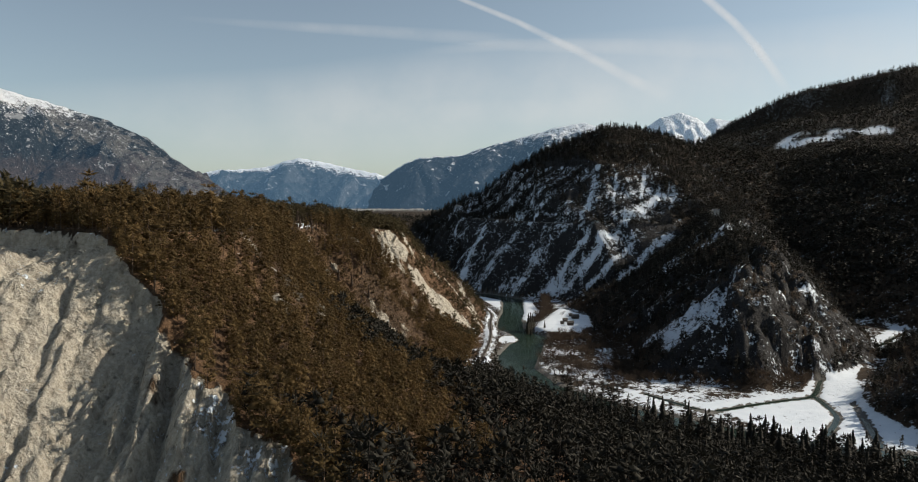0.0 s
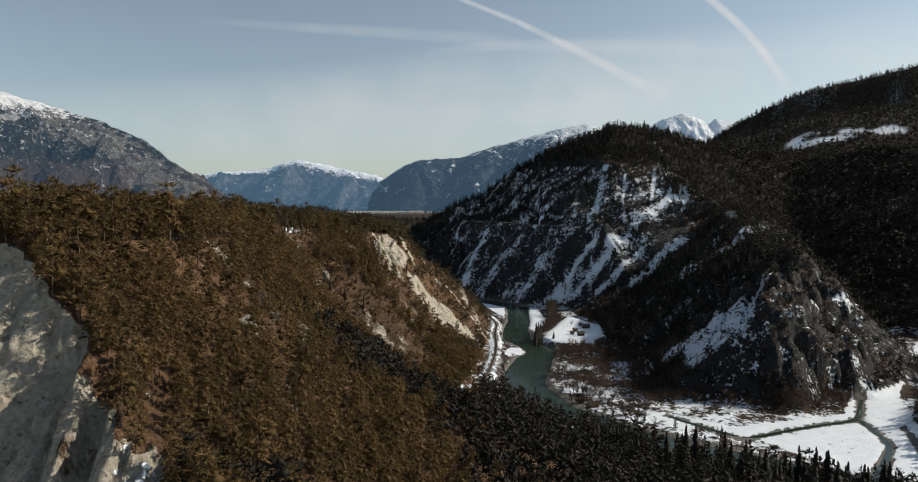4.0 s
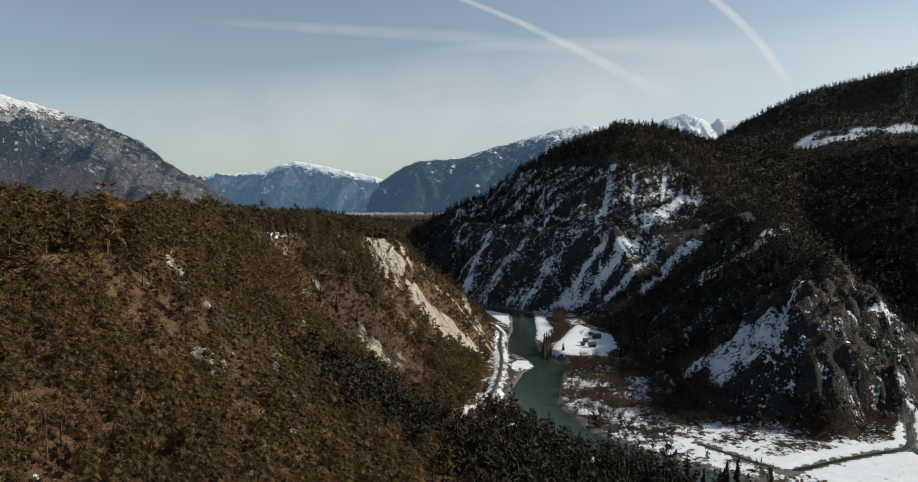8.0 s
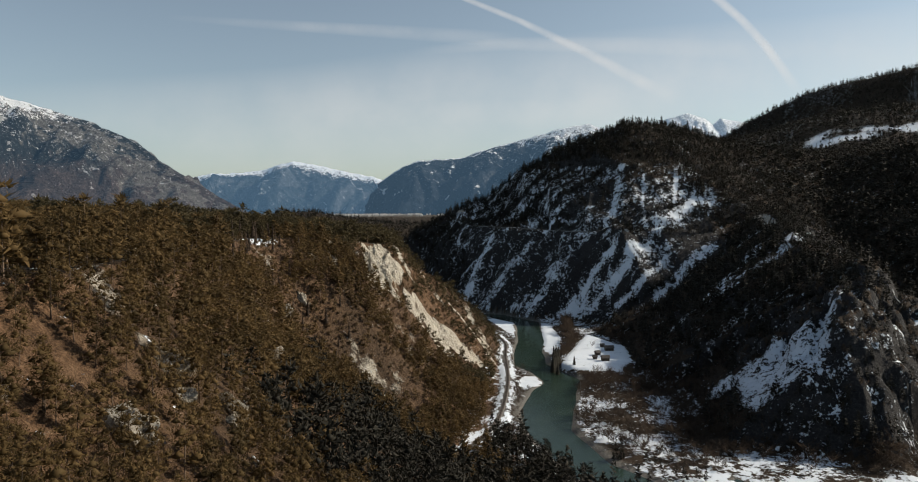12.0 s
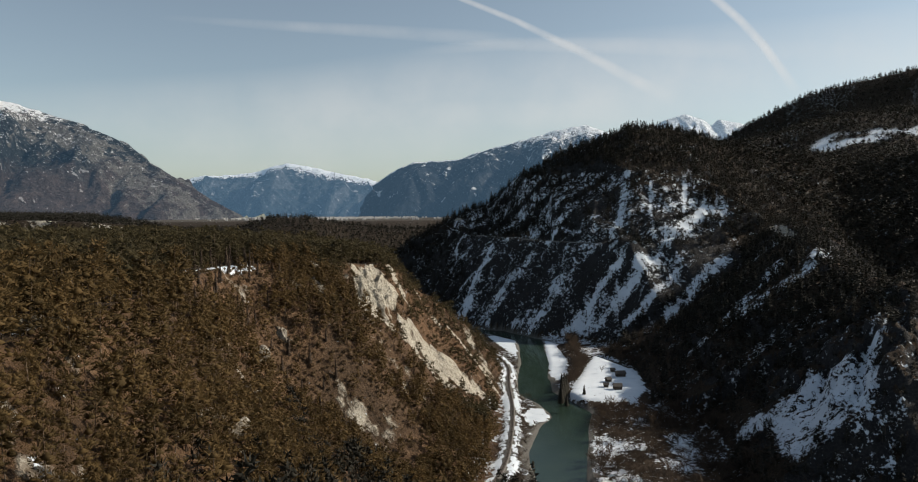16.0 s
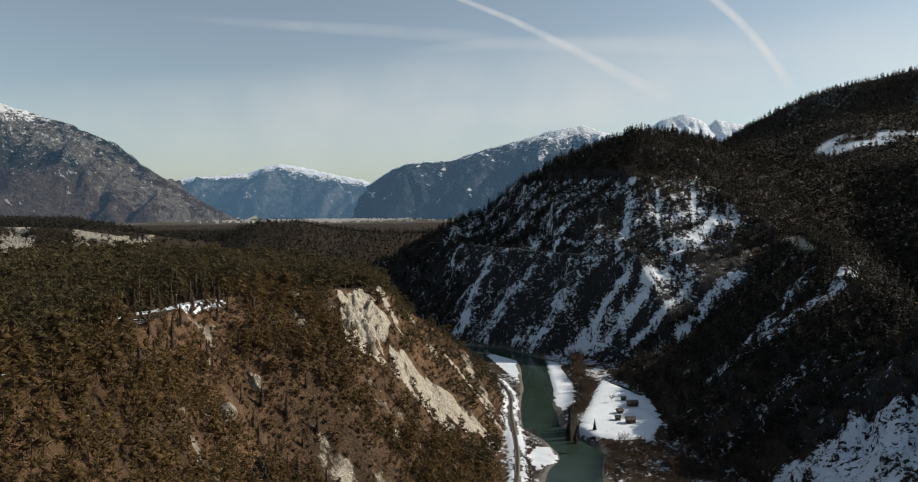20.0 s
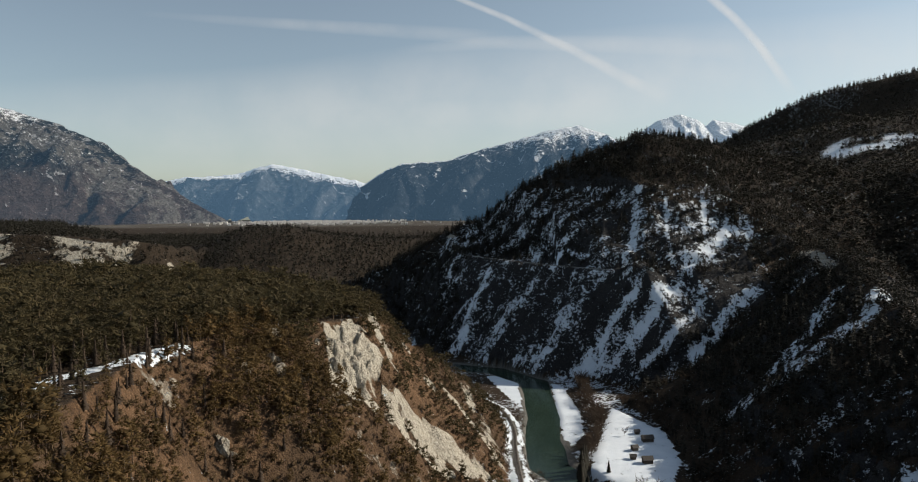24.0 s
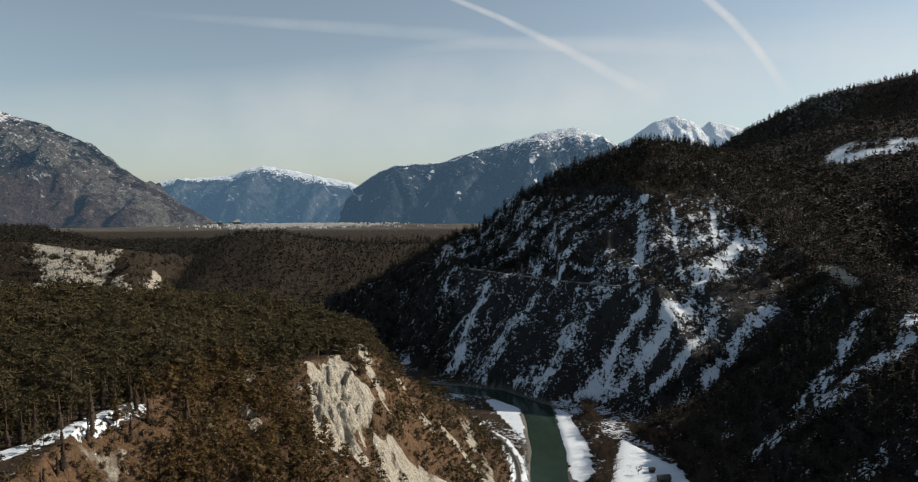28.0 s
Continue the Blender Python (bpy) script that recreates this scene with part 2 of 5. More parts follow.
def ground_z(x, y):
    x, y = np.asarray(x, float), np.asarray(y, float)
    far = smooth(1250, 2600, y)
    base = 1.2 + far * (52 + 16 * fbm(x, y, 420, 4, 3) * smooth(2900, 2200, y)) + 54 * smooth(2480, 3050, y) - 8 * smooth(3300, 4600, y)
    base = base + 0.5 * fbm(x, y, 30, 3, 2) * (1 - far) * smooth(8, -8, within(x, y, DELTA)) + 5.0 * smooth(-14, 6, within(x, y, MEADOW))
    lz, t, flat = left_hill(x, y)
    lz = np.where(y > 2500, -100, lz)
    lz = blend_max(lz, hill(x, y, NOSE, 0.95, 8), 6)
    rough = fbm(x, y, 60, 5, 11)
    lz = lz + (5.5 * rough + 2.2 * ridged(x, y, 34, 3, 15)) * smooth(0.02, 0.2, t) * smooth(1.0, 0.8, t) + 1.2 * fbm(x, y, 14, 3, 12) * (t > 0)
    lz = np.minimum(lz, scar_face(x, y)[0])
    bite = within(x, y, CLIFF)
    swing = 0.6 * x + 0.8 * y + 5 * fbm(x, y, 22, 3, 14)
    flute = 0.45 * gully(swing, 0.1 * x, 15, 25) + 0.32 * gully(swing, 0.2 * x, 6, 27) + 0.23 * gully(swing, 0.4 * x, 3, 18)
    lz = lz - smooth(-2, 5, bite) * (8 - 8 * flute - 4 * ridged(x, y, 9, 3, 17)) * (bite > -3)
    slide = within(x, y, SCREE)
    lz = lz - smooth(-2, 7, slide) * (3.0 - 2.6 * flute) * (slide > -3)
    rz = right_hill(x, y)
    rr = (6 * fbm(x, y, 80, 5, 41) + 5 * (ridged(x, y, 38, 4, 44) - 0.4)) * smooth(4, 40, rz)
    flutes = 6 * gully(x - 0.3 * y + 8 * fbm(x, y, 30, 3, 48), 0.3 * y, 22, 46) + 4 * gully(x - 0.3 * y + 4 * fbm(x, y, 14, 2, 49), 0.4 * y, 8, 47) + 4 * (ridged(x, y, 9, 3, 45) - 0.4)
    rr = rr + flutes * smooth(730, 660, y) * smooth(200, 225, x) * smooth(6, 25, rz) * smooth(360, 330, x)
    z = blend_max(base, lz, 5)
    z = blend_max(z, rz + rr, 5)
    # white cliffs across the far bend
    dw, sw, zw = along(x, y, [(-1500, 1640, 150), (-900, 1725, 138), (-770, 1745, 130), (-650, 1772, 118), (-600, 1850, 104), (-560, 2000, 90)])
    back_z = np.where(sw > 0, zw - 0.01 * np.minimum(dw, 400) - 0.42 * np.maximum(x + 640 + 40 * fbm(x, y, 160, 3, 73), 0), zw - 1.25 * np.maximum(dw - 4 + 14 * ridged(x + 0.4 * dw, 0.2 * y, 46, 3, 71) * smooth(0, 14, dw), 0))
    z = blend_max(z, np.where(dw < 900, back_z, -50), 6)
    z = blend_max(z, hill(x, y, RIDGE, 0.72, 35) + 30 * (ridged(x + 0.5 * y, 0.3 * y, 240, 4, 91) - 0.55) * smooth(0, 120, along(x, y, RIDGE)[0]) * smooth(1500, 1900, y), 10)
    z = blend_max(z, hill(x, y, [(-720, 2040, 64), (-600, 2050, 100), (-490, 2050, 134), (-400, 2060, 138), (-300, 2080, 117), (-160, 2150, 100), (100, 2300, 96)], 0.34, 40) + 4 * fbm(x, y, 130, 3, 74), 8)
    z = blend_max(z, hill(x, y, BENCH, 0.40, 50) + 5 * fbm(x, y, 150, 3, 75), 10)
    # river bed
    dr, _, width = along(x, y, RIVER)
    width = width + 1.5 * fbm(x, y, 40, 2, 8)
    cut = smooth(width + 5, width - 3, dr) * (y < 1230) * smooth(6, -3, within(x, y, SPIT))
    z = z * (1 - cut) + (-1.6) * cut
    for line in STREAMS:
        d, _, _ = along(x, y, line)
        z = z - 1.0 * smooth(4.2, 1.2, d) * (z < 4)
    # shelves of the railway and of the road in the rock face
    d, _, _ = along(x, y, RAIL)
    w = smooth(9, 4.0, d)
    z = z * (1 - w) + 4.0 * w
    d, _, zr = along(x, y, ROAD)
    w = smooth(9, 4.5, d) * (x < 330)
    return z * (1 - w) + zr * w


# ---- materials ----
def material(name):
    m = bpy.data.materials.new(name)
    m.use_nodes = True
    nt = m.node_tree
    return m, nt, nt.nodes["Principled BSDF"]


def node(nt, kind, **props):
    n = nt.nodes.new(kind)
    for k, v in props.items():
        if k in n.inputs:
            n.inputs[k].default_value = v
    return n


def noise_tex(nt, scale, detail=5.0, rough=0.6, vec=None):
    n = node(nt, "ShaderNodeTexNoise", Scale=scale, Detail=detail, Roughness=rough)
    if vec is None:
        vec = nt.nodes.new("ShaderNodeNewGeometry").outputs["Position"]
    nt.links.new(vec, n.inputs["Vector"])
    return n.outputs["Fac"]


def ramp(nt, fac, stops):
    r = nt.nodes.new("ShaderNodeValToRGB")
    el = r.color_ramp.elements
    while len(el) < len(stops):
        el.new(0.5)
    for e, (p, c) in zip(el, stops):
        e.position, e.color = p, (c, c, c, 1) if isinstance(c, (int, float)) else (*c, 1)
    nt.links.new(fac, r.inputs["Fac"])
    return r.outputs["Color"]


def mix(nt, fac, a, b):
    m = nt.nodes.new("ShaderNodeMix")
    m.data_type = "RGBA"
    for sock, v in ((m.inputs[0], fac), (m.inputs[6], a), (m.inputs[7], b)):
        if isinstance(v, bpy.types.NodeSocket):
            nt.links.new(v, sock)
        elif isinstance(v, (int, float)):
            sock.default_value = v
        else:
            sock.default_value = (*v, 1)
    return m.outputs[2]


def calc(nt, op, a, b=0.0):
    m = nt.nodes.new("ShaderNodeMath")
    m.operation = op
    for sock, v in zip(m.inputs, (a, b)):
        if isinstance(v, bpy.types.NodeSocket):
            nt.links.new(v, sock)
        else:
            sock.default_value = v
    return m.outputs[0]


def attribute(nt, name):
    a = nt.nodes.new("ShaderNodeAttribute")
    a.attribute_name = name
    return a.outputs["Fac"]


def bump(nt, bsdf, height, strength, distance):
    b = node(nt, "ShaderNodeBump", Strength=strength, Distance=distance)
    nt.links.new(height, b.inputs["Height"])
    nt.links.new(b.outputs["Normal"], bsdf.inputs["Normal"])


def ground_material():
    m, nt, bsdf = material("ground")
    mid, fine = noise_tex(nt, 0.12, 6), noise_tex(nt, 0.7, 6, 0.7)
    floor_col = ramp(nt, fine, [(0.3, (0.013, 0.010, 0.007)), (0.55, (0.034, 0.024, 0.015)), (0.75, (0.075, 0.052, 0.030))])
    tussock = noise_tex(nt, 1.7, 4, 0.75)
    turf = calc(nt, "ADD", calc(nt, "MULTIPLY", mid, 0.3), calc(nt, "ADD", calc(nt, "MULTIPLY", fine, 0.3), calc(nt, "MULTIPLY", tussock, 0.4)))
    grass = ramp(nt, turf, [(0.39, (0.030, 0.020, 0.011)), (0.5, (0.120, 0.068, 0.036)), (0.61, (0.225, 0.142, 0.082))])
    col = mix(nt, attribute(nt, "grass"), floor_col, grass)
    # pale weathered rock, with darker streaks
    rock = ramp(nt, fine, [(0.25, (0.24, 0.215, 0.17)), (0.5, (0.46, 0.418, 0.342)), (0.75, (0.62, 0.57, 0.475))])
    rock = mix(nt, ramp(nt, mid, [(0.50, 0.0), (0.75, 0.4)]), rock, (0.26, 0.235, 0.19))
    stretch = nt.nodes.new("ShaderNodeMapping")
    stretch.inputs["Scale"].default_value = (1.0, 1.0, 0.14)
    nt.links.new(nt.nodes.new("ShaderNodeNewGeometry").outputs["Position"], stretch.inputs["Vector"])
    runnel = noise_tex(nt, 0.30, 5, 0.6, stretch.outputs["Vector"])
    rock = mix(nt, ramp(nt, runnel, [(0.38, 0.55), (0.48, 0.0)]), rock, (0.24, 0.21, 0.165))
    chip = noise_tex(nt, 0.24, 7, 0.72)
    rock = mix(nt, ramp(nt, chip, [(0.36, 0.75), (0.43, 0.0)]), rock, (0.105, 0.094, 0.076))
    rock = mix(nt, ramp(nt, chip, [(0.56, 0.0), (0.68, 0.5)]), rock, (0.56, 0.52, 0.44))
    rock_on = ramp(nt, calc(nt, "ADD", attribute(nt, "rock"), calc(nt, "MULTIPLY", calc(nt, "SUBTRACT", mid, 0.5), 0.9)), [(0.42, 0.0), (0.56, 1.0)])
    col = mix(nt, rock_on, col, rock)
    # crag of the gorge's shaded side, its shade put into a darker rock colour
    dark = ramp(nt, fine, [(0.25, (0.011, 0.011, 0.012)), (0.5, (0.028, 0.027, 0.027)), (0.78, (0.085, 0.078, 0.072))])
    shade_rock_on = ramp(nt, calc(nt, "ADD", attribute(nt, "crag"), calc(nt, "MULTIPLY", calc(nt, "SUBTRACT", mid, 0.5), 0.8)), [(0.42, 0.0), (0.56, 1.0)])
    col = mix(nt, shade_rock_on, col, dark)
    gravel = ramp(nt, fine, [(0.3, (0.10, 0.095, 0.085)), (0.7, (0.22, 0.21, 0.19))])
    col = mix(nt, attribute(nt, "gravel"), col, gravel)
    snow_sum = calc(nt, "ADD", attribute(nt, "snow"), calc(nt, "ADD", calc(nt, "MULTIPLY", calc(nt, "SUBTRACT", fine, 0.5), 1.6), calc(nt, "ADD", calc(nt, "MULTIPLY", calc(nt, "SUBTRACT", mid, 0.5), 0.9), calc(nt, "MULTIPLY", calc(nt, "SUBTRACT", noise_tex(nt, 0.30, 4, 0.6), 0.5), 1.9))))
    snow_on = ramp(nt, snow_sum, [(0.46, 0.0), (0.56, 1.0)])
    # white snow with the blue of skylit shade put into its colour
    snow = ramp(nt, mid, [(0.3, (0.62, 0.68, 0.74)), (0.7, (0.72, 0.77, 0.82))])
    col = mix(nt, snow_on, col, snow)
    nt.links.new(col, bsdf.inputs["Base Color"])
    bsdf.inputs["Roughness"].default_value = 0.9
    bsdf.inputs["Specular IOR Level"].default_value = 0.2
    h = calc(nt, "ADD", calc(nt, "ADD", fine, calc(nt, "MULTIPLY", mid, 2.5)), calc(nt, "MULTIPLY", calc(nt, "MULTIPLY", calc(nt, "ADD", runnel, chip), rock_on), 1.2))
    bump(nt, bsdf, calc(nt, "MULTIPLY", h, calc(nt, "SUBTRACT", 1.0, calc(nt, "MULTIPLY", snow_on, 0.8))), 0.9, 1.6)
    return m


def water_material():
    m, nt, bsdf = material("river_water")
    n = noise_tex(nt, 0.05, 3)
    nt.links.new(ramp(nt, n, [(0.3, (0.016, 0.030, 0.022)), (0.7, (0.028, 0.046, 0.033))]), bsdf.inputs["Base Color"])
    bsdf.inputs["Roughness"].default_value = 0.16
    bsdf.inputs["IOR"].default_value = 1.33
    bump(nt, bsdf, noise_tex(nt, 1.2, 4), 0.25, 0.15)
    return m


def foliage_material(name, dark, light, rough=0.75, single_tree=False, thin_share=0.42):
    m, nt, bsdf = material(name)
    geo = nt.nodes.new("ShaderNodeNewGeometry")
    tone = nt.nodes.new("ShaderNodeObjectInfo").outputs["Random"] if single_tree else attribute(nt, "tone")
    f = calc(nt, "ADD", calc(nt, "MULTIPLY", geo.outputs["Random Per Island"], 0.28), calc(nt, "MULTIPLY", tone, 0.72))
    nt.links.new(ramp(nt, f, [(0.0, dark), (1.0, light)]), bsdf.inputs["Base Color"])
    bsdf.inputs["Roughness"].default_value = rough
    bsdf.inputs["Specular IOR Level"].default_value = 0.15
    thin, both = nt.nodes.new("ShaderNodeBsdfTranslucent"), nt.nodes.new("ShaderNodeMixShader")
    both.inputs[0].default_value = thin_share
    nt.links.new(bsdf.inputs["Base Color"].links[0].from_socket, thin.inputs["Color"])
    nt.links.new(bsdf.outputs[0], both.inputs[1])
    nt.links.new(thin.outputs[0], both.inputs[2])
    nt.links.new(both.outputs[0], nt.nodes["Material Output"].inputs["Surface"])
    return m


def bark_material(name, a, b):
    m, nt, bsdf = material(name)
    nt.links.new(ramp(nt, noise_tex(nt, 2.0, 4), [(0.3, a), (0.7, b)]), bsdf.inputs["Base Color"])
    bsdf.inputs["Roughness"].default_value = 0.9
    return m


GROUND, WATER = ground_material(), water_material()
PINE_TONES = (0.064, 0.045, 0.019), (0.160, 0.104, 0.043)
# dark spruce green, lowered further so the tones hold the slopes' shade
SPRUCE_SHADE_TONES = (0.018, 0.017, 0.0128), (0.030, 0.027, 0.019)
TWIG_TONES = (0.034, 0.026, 0.020), (0.105, 0.076, 0.055)
PLATEAU_PINE = foliage_material("plateau_pine_needles", (0.046, 0.039, 0.020), (0.102, 0.080, 0.039))
PINE, PINE_ONE = foliage_material("pine_needles", *PINE_TONES), foliage_material("pine_needles_near", *PINE_TONES, single_tree=True)
SPRUCE, SPRUCE_ONE = foliage_material("spruce_shade_needles", *SPRUCE_SHADE_TONES, thin_share=0.10), foliage_material("spruce_shade_needles_near", *SPRUCE_SHADE_TONES, single_tree=True, thin_share=0.10)
TWIG, TWIG_ONE = foliage_material("bare_twigs", *TWIG_TONES), foliage_material("bare_twigs_near", *TWIG_TONES, single_tree=True)
SCRUB = foliage_material("dry_scrub", (0.085, 0.060, 0.034), (0.21, 0.145, 0.083))
BARK = bark_material("pine_bark", (0.055, 0.038, 0.025), (0.14, 0.095, 0.062))
DARKBARK = bark_material("dark_bark", (0.04, 0.032, 0.026), (0.10, 0.08, 0.065))


def mesh_of(name, verts, faces, mats, index=None, attrs=None, flat=True):
    me = bpy.data.meshes.new(name)
    verts, faces = np.asarray(verts, np.float32), np.asarray(faces, np.int32)
    n, k = faces.shape
    me.vertices.add(len(verts)), me.loops.add(n * k), me.polygons.add(n)
    me.vertices.foreach_set("co", verts.ravel())
    me.loops.foreach_set("vertex_index", faces.ravel())
    me.polygons.foreach_set("loop_start", np.arange(0, n * k, k, dtype=np.int32))
    me.polygons.foreach_set("loop_total", np.full(n, k, np.int32))
    for m in mats:
        me.materials.append(m)
    if index is not None:
        me.polygons.foreach_set("material_index", np.asarray(index, np.int32))
    for key, values in (attrs or {}).items():
        me.attributes.new(key, "FLOAT", "POINT").data.foreach_set("value", np.asarray(values, np.float32))
    me.update(calc_edges=True)
    me.polygons.foreach_set("use_smooth", np.full(n, not flat))
    return me


def steps(stops):
    """Grid lines: (from, spacing) pairs up to the last place."""
    out = []
    for (a, s), (b, _) in zip(stops[:-1], stops[1:]):
        n = max(1, round((b - a) / s))
        out += [a + (b - a) * i / n for i in range(n)]
    return np.array(out + [stops[-1][0]])


# ---- ground ----
def near_line(x, y, line, width):
    d, _, _ = along(x, y, line)
    return smooth(width, 0.35 * width, d)


CHUTES = [([(240, 1065), (197, 1042), (166, 1044), (132, 1049)], 16), ([(199, 1072), (168, 1066), (143, 1052)], 6), ([(316, 1045), (269, 1019), (212, 992)], 14), ([(261, 1046), (208, 1017), (181, 1016)], 7), ([(46, 1225), (16, 1188), (-4, 1160)], 11), ([(56, 1135), (34, 1124)], 6),
          ([(192, 1096), (227, 1186), (246, 1242)], 10), ([(274, 1218), (253, 1140), (248, 1102)], 4), ([(332, 1146), (297, 1114), (253, 1077)], 12), ([(344, 858), (303, 831), (261, 819), (200, 822)], 17), ([(328, 913), (302, 886), (280, 862), (238, 836)], 14), ([(157, 1153), (135, 1215)], 6), ([(66, 1098), (114, 1069)], 4), ([(323, 1214), (298, 1137)], 5),
          ([(165, 1425), (150, 1395)], 9), ([(144, 1222), (119, 1159)], 6), ([(251, 640), (225, 630), (200, 640), (182, 660)], 12)]


def covers(x, y, z, slope):
    """What lies on the ground at a place: shares of snow, pale rock, crag toned dark for shade, dry grass and gravel.
    """
    _, t, flat = left_hill(x, y)
    inside, run = scar_drop(x, y)
    rz = right_hill(x, y)
    valley = (z < 9) & (y < 1300) & (rz < 9)
    dr, sr, hw = along(x, y, RIVER)
    n1, n2 = fbm(x, y, 60, 4, 51), fbm(x, y, 18, 3, 52)
    open_snow = np.maximum.reduce([within(x, y, some) for some in (MEADOW, SPIT, BANK, FARBANK, DELTA)])
    snow = np.where(valley, np.where(open_snow > 0, 1.0, 0.32 + 0.5 * n2), 0.0)
    snow = np.where(valley & (within(x, y, WOODS) > 0), 0.31 + 0.6 * n2 + 0.35 * n1, snow)
    snow = np.where(valley & (y > 395) & (y < 530) & (x > 40), np.maximum(snow, 0.5 + 0.5 * n2), snow)
    rail, _, _ = along(x, y, RAIL)
    snow = np.where(rail < 7, np.maximum(snow, 1.15 + 0.4 * n2 - 0.07 * rail), snow)
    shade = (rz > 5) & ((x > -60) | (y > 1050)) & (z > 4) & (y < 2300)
    chutes = np.zeros_like(x)
    for line, w in CHUTES:
        chutes = np.maximum(chutes, near_line(x + 3 * n2, y + 3 * n1, line, w))
    streak = fbm(0.3 * x - 0.95 * y, 0.12 * (0.95 * x + 0.3 * y), 16, 3, 57)
    face = smooth(1000, 1040, y) * smooth(360, 320, x) * smooth(215, 160, z) * smooth(-20, 30, x)
    bare = np.where(face > 0, 0.27 + 0.5 * streak + 0.12 * n1, 0.06 + 0.22 * n1 + 0.22 * streak)
    flecks = fbm(x, y, 7, 2, 58)
    snow = np.where(shade, np.maximum(chutes * (0.70 + 0.30 * streak + 0.60 * flecks), bare + 0.36 * flecks), snow)
    spur_front = smooth(720, 660, y) * smooth(190, 215, x) * (z > 6) * (along(x, y, SPUR)[0] < 80)
    snow = np.where(shade & (x > 280) & (y < 620) & (spur_front == 0), 0.1 + 0.3 * n1, snow)
    snow = np.where(shade, np.maximum(snow, smooth(-3, 5, within(x + 4 * n2, y, SLAB)) * (0.68 + 0.3 * flecks)), snow)
    snow = np.where(shade, np.maximum(snow, spur_front * (0.17 + 0.6 * n2 + 0.45 * flecks)), snow)
    snow = np.where(shade & (z > 215), 0.06 + 0.3 * n1, snow)
    snow = np.where(shade & (x > 330) & (y > 760), np.maximum(snow, 0.02 + 0.45 * n2 + 0.25 * n1), snow)
    pasture = near_line(x, y + 20 * n1, [(925, 1925), (985, 1905), (1040, 1885), (1110, 1870)], 64)
    ridge_d, _, _ = along(x, y, RIDGE)
    snow = np.where((ridge_d < 420) & (y > 2300), 0.08 + 0.45 * fbm(x - 0.5 * y, 0.25 * y, 70, 3, 56), snow)
    snow = np.maximum(snow, pasture * (0.80 + 1.5 * fbm(x, y, 55, 3, 59)))
    left = (t > 0) & (t < 1) & ~flat
    clear = near_line(x, y + 3 * n2, [(-156, 496), (-158, 517), (-151, 532), (-152, 558), (-142, 582), (-139, 604), (-134, 626)], 6)
    snow = np.where(left & (z > 9) & (rail > 7), 0.7 * clear + 0.1 * n2, snow)
    snow = np.where(flat, 0.12 + 0.6 * clear + 0.35 * n2, snow)
    snow = np.where((inside > 1) & (run > 505), 0.13 + 0.5 * n2 + 0.2 * flecks, snow)
    flow = np.minimum.reduce([along(x, y, line)[0] for line in STREAMS])
    snow = np.where((flow < 3.4) & (z < 2), 0.0, snow)
    rock = smooth(-0.2, 0.6, inside) * np.clip(0.85 + 0.5 * n2, 0, 1)
    # more soil between the rock here, also darkening the scar's shaded wall
    rock = np.where((inside > 0) & (run > 490), smooth(-0.2, 0.8, inside) * np.clip(0.70 + 0.8 * n2, 0, 1), rock)
    ragged = fbm(x, y, 11, 3, 55)
    rock = np.maximum(rock, smooth(-4, 4, within(x, y, CLIFF) + 9 * ragged + 3 * n2) * (0.8 + 0.5 * ragged))
    rock = np.maximum(rock, smooth(-3, 3, within(x, y, SCREE) + 6 * ragged) * (0.70 + 0.6 * ragged))
    for line, w in (([(-69, 808), (-58, 770), (-48, 755)], 6), ([(-45, 813), (-38, 799), (-26, 800)], 7), ([(4, 832), (10, 823), (18, 818)], 7), ([(-30, 812), (-8, 812), (18, 796)], 5), ([(12, 778), (22, 792)], 6)):
        rock = np.maximum(rock, near_line(x + 2 * n2, y + 5 * ragged, line, w) * (0.72 + 0.8 * ragged))
    rock = np.where(left, np.maximum(rock, 0.20 + 0.5 * n2 * smooth(0.6, 1.0, slope)), rock)
    cliff = (y > 1650) & (y < 1800) & (x < -560)
    rock = np.where(cliff & (slope > 0.5), 0.22 + 0.4 * n2 + 0.7 * ridged(x + 0.3 * y, 0.1 * y, 26, 3, 72), rock)
    # pinnacles that catch the sun: their light is put in as pale rock
    for line, w in (([(-4, 1398), (0, 1333)], 13), ([(200, 1215), (184, 1165), (168, 1118)], 10), ([(392, 1094), (374, 996)], 7)):
        rock = np.maximum(rock, near_line(x + 2 * n2, y, line, w))
    # dark crag colour only where the gorge side lies in shade
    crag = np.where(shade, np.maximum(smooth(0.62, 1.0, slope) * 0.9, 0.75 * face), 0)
    grass = np.where(left, np.clip(0.75 + 0.8 * n1, 0, 1) * (1 - 0.7 * smooth(0.35, 0.6, t) * smooth(560, 480, y)), np.where(y > 1200, 0.0, 0.1))
    gravel = smooth(hw + 11, hw + 3, dr) * (z < 2.4) * np.where(open_snow > 2, 0, 0.9)
    gravel = np.maximum(gravel, smooth(4.5, 2.5, flow) * (z < 2))
    gravel = np.maximum(gravel, smooth(2.6, 2.0, rail))
    # far plain in the gravel tone: pale fields with haze in the colour
    gravel = np.maximum(gravel, smooth(3000, 3150, y) * (0.45 + 0.5 * n1))
    snow = np.where(rail < 2.0, 0.0, snow)
    snow = np.where((dr < hw + 4) & (z < 1.6) & (y < 1230), np.where(open_snow > 3, snow, 0), snow)
